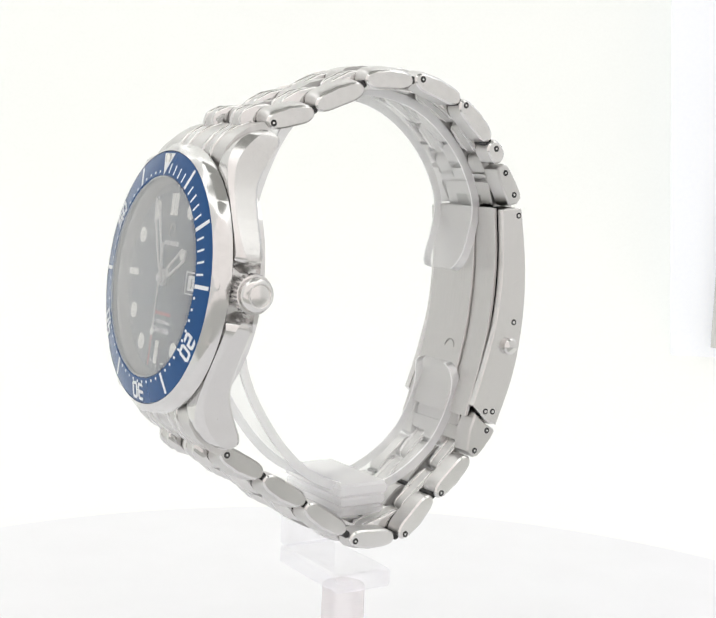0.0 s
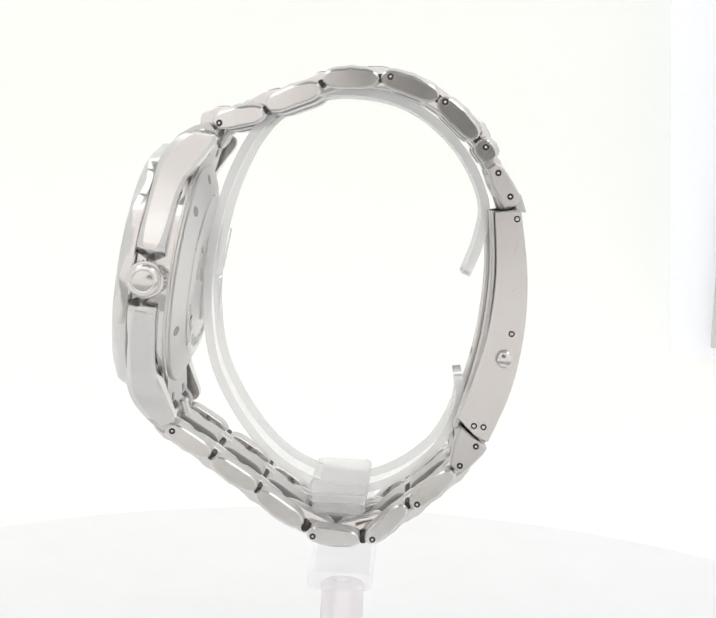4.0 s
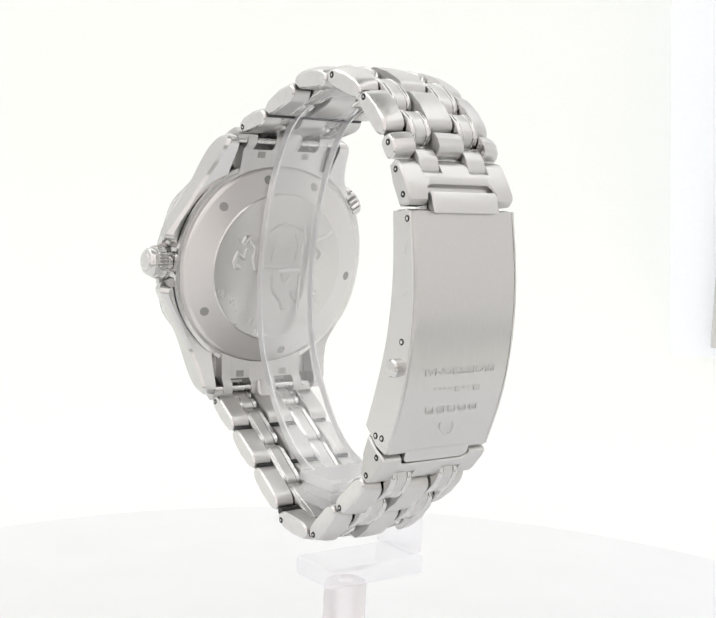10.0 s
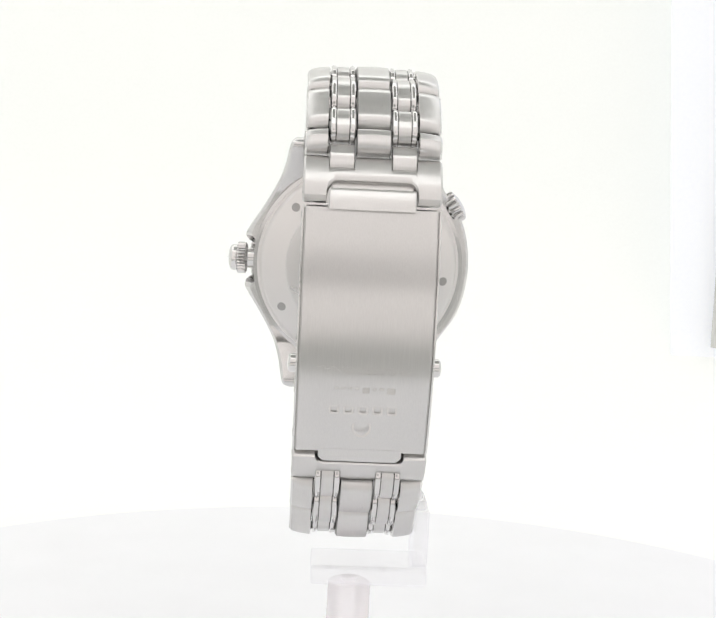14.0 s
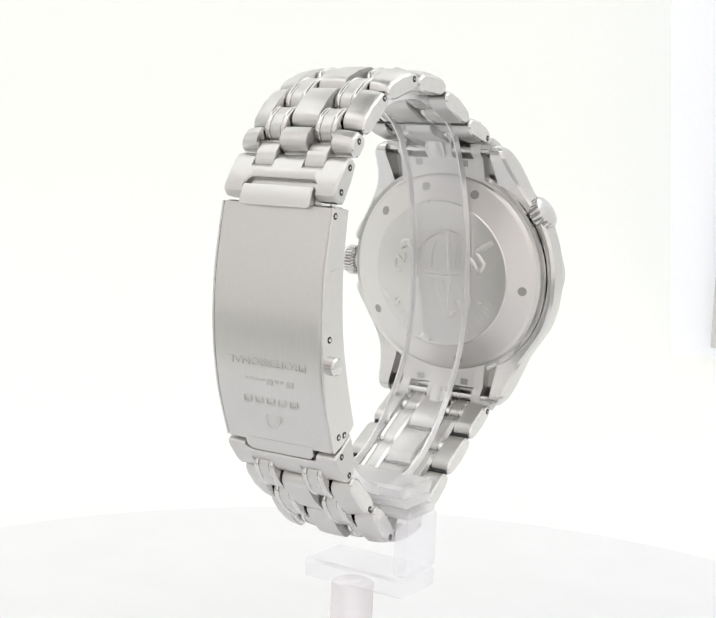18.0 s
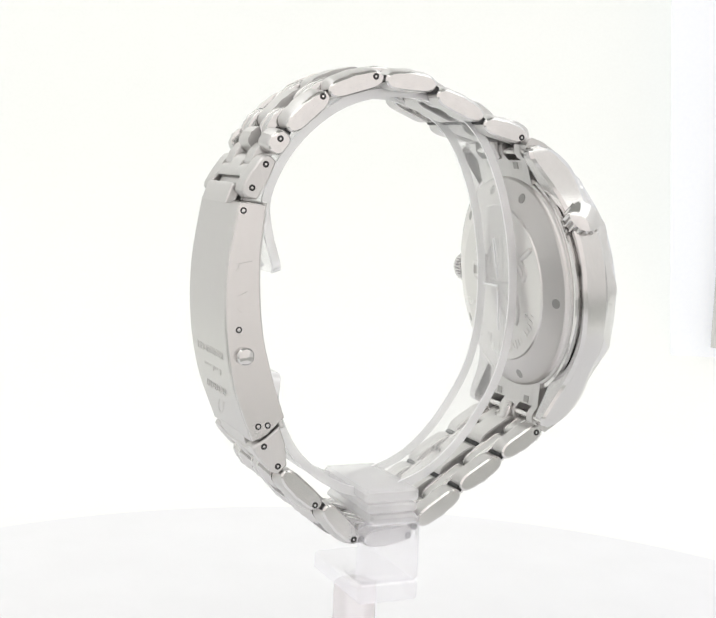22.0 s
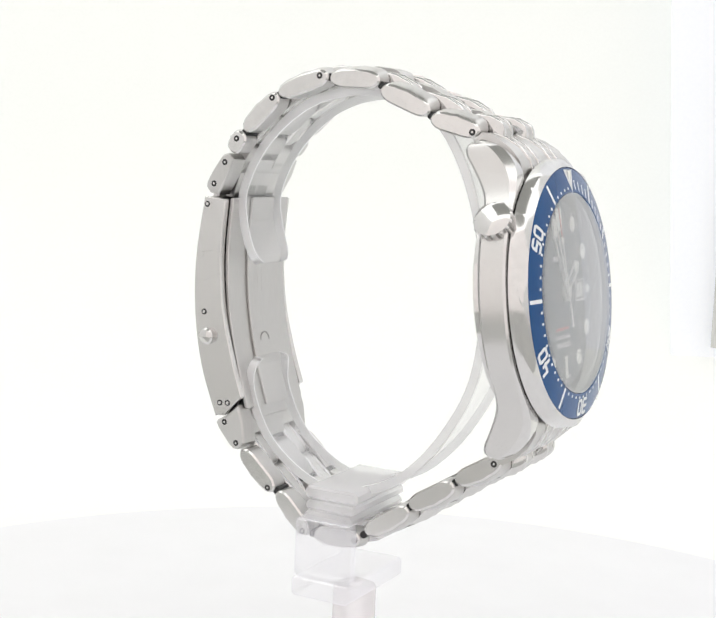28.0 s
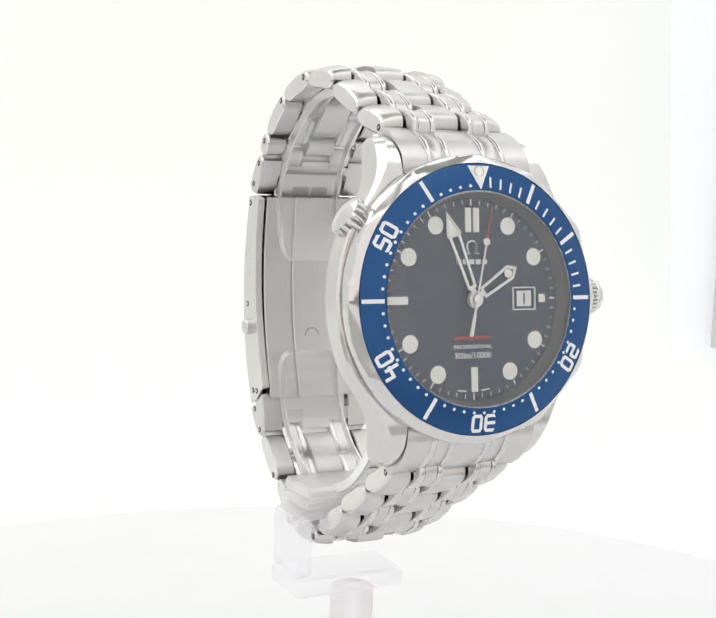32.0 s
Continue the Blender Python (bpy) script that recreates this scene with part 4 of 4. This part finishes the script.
    for w in (1.4, 0.8, 0.8, 1.2, 0.8, 0.7, 0.8, 0.7):
        bm = bmesh.new()
        box(bm, x, x + w * 0.85, -0.3, 0.1 + 0.5 * (w > 1.1), -0.05, 0.025, 0.02)
        engrave(bm, "engraved_bar", -7.3, -60.97, 4.5)
        x += w + 0.25
    for k in range(5):
        bm = bmesh.new()
        x0, x1 = -5.0 + 2.1 * k, -3.5 + 2.1 * k
        hand_frame(bm, [(x0, -0.45), (x0 + 0.25, -0.7), (x1 - 0.25, -0.7), (x1, -0.45), (x1, 0.45), (x1 - 0.25, 0.7), (x0 + 0.25, 0.7), (x0, 0.45)], 0.26, -0.06, 0.06)
        engrave(bm, "engraved_bar", -10.5, -60.55, 8.5)
    bm = bmesh.new()
    pts = [(math.cos(radians(a)), math.sin(radians(a))) for a in range(-50, 231, 14)]
    loft(bm, [[(px * r, py * r, z) for r, z in ((1.45, -0.06), (1.42, 0.03), (1.12, 0.03), (1.09, -0.06))] for px, py in pts])
    box(bm, -1.8, -0.6, -1.5, -1.15, -0.02, 0.06, 0.02)
    box(bm, 0.6, 1.8, -1.5, -1.15, -0.02, 0.06, 0.02)
    engrave(bm, "engraved_emblem", -13.4, -60.0, 12)


def build_bracelet():
    for rows, holes in ((UPPER, UPPER_PINS), (LOWER, LOWER_PINS)):
        for i, (p0, p1) in enumerate(rows):
            build_row(p0, p1, holes.get(i))
        for (a0, a1), (b0, b1) in zip(rows, rows[1:]):
            y, z = (a1[0] + b0[0]) / 2, (a1[1] + b0[1]) / 2
            d = (Vector((0, -32)) - Vector((y, z))).normalized() * 0.1
            bm = bmesh.new()
            loft(bm, [[(x, y + d.x + 0.6 * math.cos(k * math.pi / 6), z + d.y + 0.6 * math.sin(k * math.pi / 6)) for k in range(12)] for x in (-9.4, 9.4)])
            # coloured near black so that the gap between the rows looks shaded
            part("hinge_pin", bm, SHADOWED, WATCH, "steel pin blackened to paint the shade between two rows of links", smooth=50)
    mids = lambda r: [(Vector(a) + Vector(b)) / 2 for a, b in r]
    up = [Vector((23.2, -6.2))] + mids(UPPER) + [Vector((22.9, -53.6))]
    low = [Vector((-20.4, -55.9))] + mids(LOWER) + [Vector((-22.6, -5.8))]
    for chain in (up, low):
        for a, b in zip(chain, chain[1:]):
            d = (b - a).normalized()
            if chain is up and b is up[-1]:
                build_tabs(a + d * 0.2, b)
            else:
                build_connector(a + d * 0.22, b - d * 0.22)


build_case()
build_case_back()
build_bezel()
build_dial()
MINUTE_HAND, SECOND_HAND = build_hands()
build_crystal()
build_crown()
build_end_links()
build_bracelet()
build_clasp()


# ---- the stand ----
def build_stand():
    st = thing("watch_stand", "clear acrylic C-shaped watch stand on a round post", "watch stand")
    path = smooth_path([(7.0, -51.0), (13, -52.3), (19, -52.0), (26, -47.4), (31.2, -40), (32.9, -32), (31.4, -23), (26, -15.8), (15, -11.6), (1, -10.6), (-12, -13.2),
                        (-21, -19), (-27.2, -26), (-29.8, -33), (-29.8, -40), (-26.6, -46), (-21, -51.0), (-13.5, -53.4), (-8.6, -52.4)], 5)
    t = 0.68
    rings, rims = [], ([], [])
    for i, v in enumerate(path):
        d = (path[min(i + 1, len(path) - 1)] - path[max(i - 1, 0)]).normalized()
        n = Vector((-d.y, d.x))
        w = 5.05
        end = min(i, len(path) - 1 - i)
        if end < 3:
            w -= (1.6, 0.7, 0.2)[end]
        a, b = v + n * t, v - n * t
        w += 0.42
        rings.append([(-w - 1.2, *a), (w - 1.2, *a), (w - 1.2, *b), (-w - 1.2, *b)])
        for k, side in enumerate((-1, 1)):
            x0, x1 = sorted((side * (w + 0.03) - 1.2, side * (w - 0.26) - 1.2))
            p, q = a + n * 0.03, b - n * 0.03
            rims[k].append([(x0, *p), (x1, *p), (x1, *q), (x0, *q)])
    bm = bmesh.new()
    loft(bm, rings)
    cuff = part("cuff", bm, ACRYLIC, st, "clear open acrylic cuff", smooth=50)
    for rim in rims:
        bm = bmesh.new()
        loft(bm, rim)
        # added strip, coloured white for the bright line along the cuff
        part("cuff_edge", bm, EDGE, cuff, "edge strip of the cuff, whitened to paint its highlight", smooth=50)
    for x0, x1, y0, y1 in ((-3.6, -3.3, 1.2, 8.0), (-3.6, -3.3, -7.5, -1.0), (-3.6, 1.2, -0.15, 0.15)):
        bm = bmesh.new()
        prism(bm, [(y0, -11.55 - 0.006 * y0 * y0), (y1, -11.55 - 0.006 * y1 * y1), (y1, -11.9 - 0.006 * y1 * y1), (y0, -11.9 - 0.006 * y0 * y0)], x0, x1, 0.05)
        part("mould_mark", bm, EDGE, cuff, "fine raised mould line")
    upright = Matrix.Translation((0, -40, -38.8)) @ Matrix.Rotation(radians(6.85), 4, "X") @ Matrix.Translation((0, 40, 38.8))

    def block(name, boxes, mat=THICK, label="", bevel=0.35):
        bm = bmesh.new()
        for b in boxes:
            box(bm, *b, bevel)
        bmesh.ops.transform(bm, matrix=upright, verts=bm.verts[:])
        return part(name, bm, mat, st, label, smooth=30)
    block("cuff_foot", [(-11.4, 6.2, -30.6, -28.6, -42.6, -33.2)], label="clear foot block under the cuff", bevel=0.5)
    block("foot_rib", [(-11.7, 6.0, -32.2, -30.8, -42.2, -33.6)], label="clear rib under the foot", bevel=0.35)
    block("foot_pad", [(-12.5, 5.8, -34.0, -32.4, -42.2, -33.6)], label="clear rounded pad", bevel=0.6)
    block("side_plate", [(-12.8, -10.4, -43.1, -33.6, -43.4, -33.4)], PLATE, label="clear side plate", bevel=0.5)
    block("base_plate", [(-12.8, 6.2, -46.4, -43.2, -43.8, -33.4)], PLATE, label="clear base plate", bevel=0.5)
    bm = bmesh.new()
    disc(bm, [(1.4, -46.4), (1.4, -47.0), (3.3, -47.1), (3.55, -47.4), (3.55, -93.0), (3.6, -94.0)], 40)
    for v in bm.verts:
        x, y, z = v.co
        v.co = (x - 0.33, z, -y - 38.8)
    bmesh.ops.transform(bm, matrix=upright, verts=bm.verts[:])
    part("post", bm, FROSTED, st, "hazy acrylic post", smooth=40)
    for o in st.children_recursive:
        o.visible_shadow = False
    return st


STAND = build_stand()


def motions():
    rows, disc_rows = [], []
    for k in range(0, 65):
        t = k * 0.5
        a = table(TURN, t)
        spin = pose(0, 0, 0, 0, 0, a)
        rows.append((t, spin @ SEAT))
        disc_rows.append((t, spin))
    walk(WATCH, rows)
    walk(STAND, rows)
    walk(TURNTABLE, disc_rows)
    # the second hand steps once a second
    ticks = [(0.0, 180)]
    for n in range(32):
        ticks.append((n + 0.867, 180 + 6 * n))
        ticks.append((n + 0.933, 186 + 6 * n))
    ticks.append((32.0, 180 + 6 * 32))
    walk(SECOND_HAND, [(t, shift(CX, 0, DIAL_Z + 1.25, 0, 0, -a)) for t, a in ticks])
    walk(MINUTE_HAND, [(t, shift(CX, 0, DIAL_Z + 0.9, 0, 0, 24.2 - 0.1 * t)) for t in (0.0, 16.0, 32.0)])


motions()
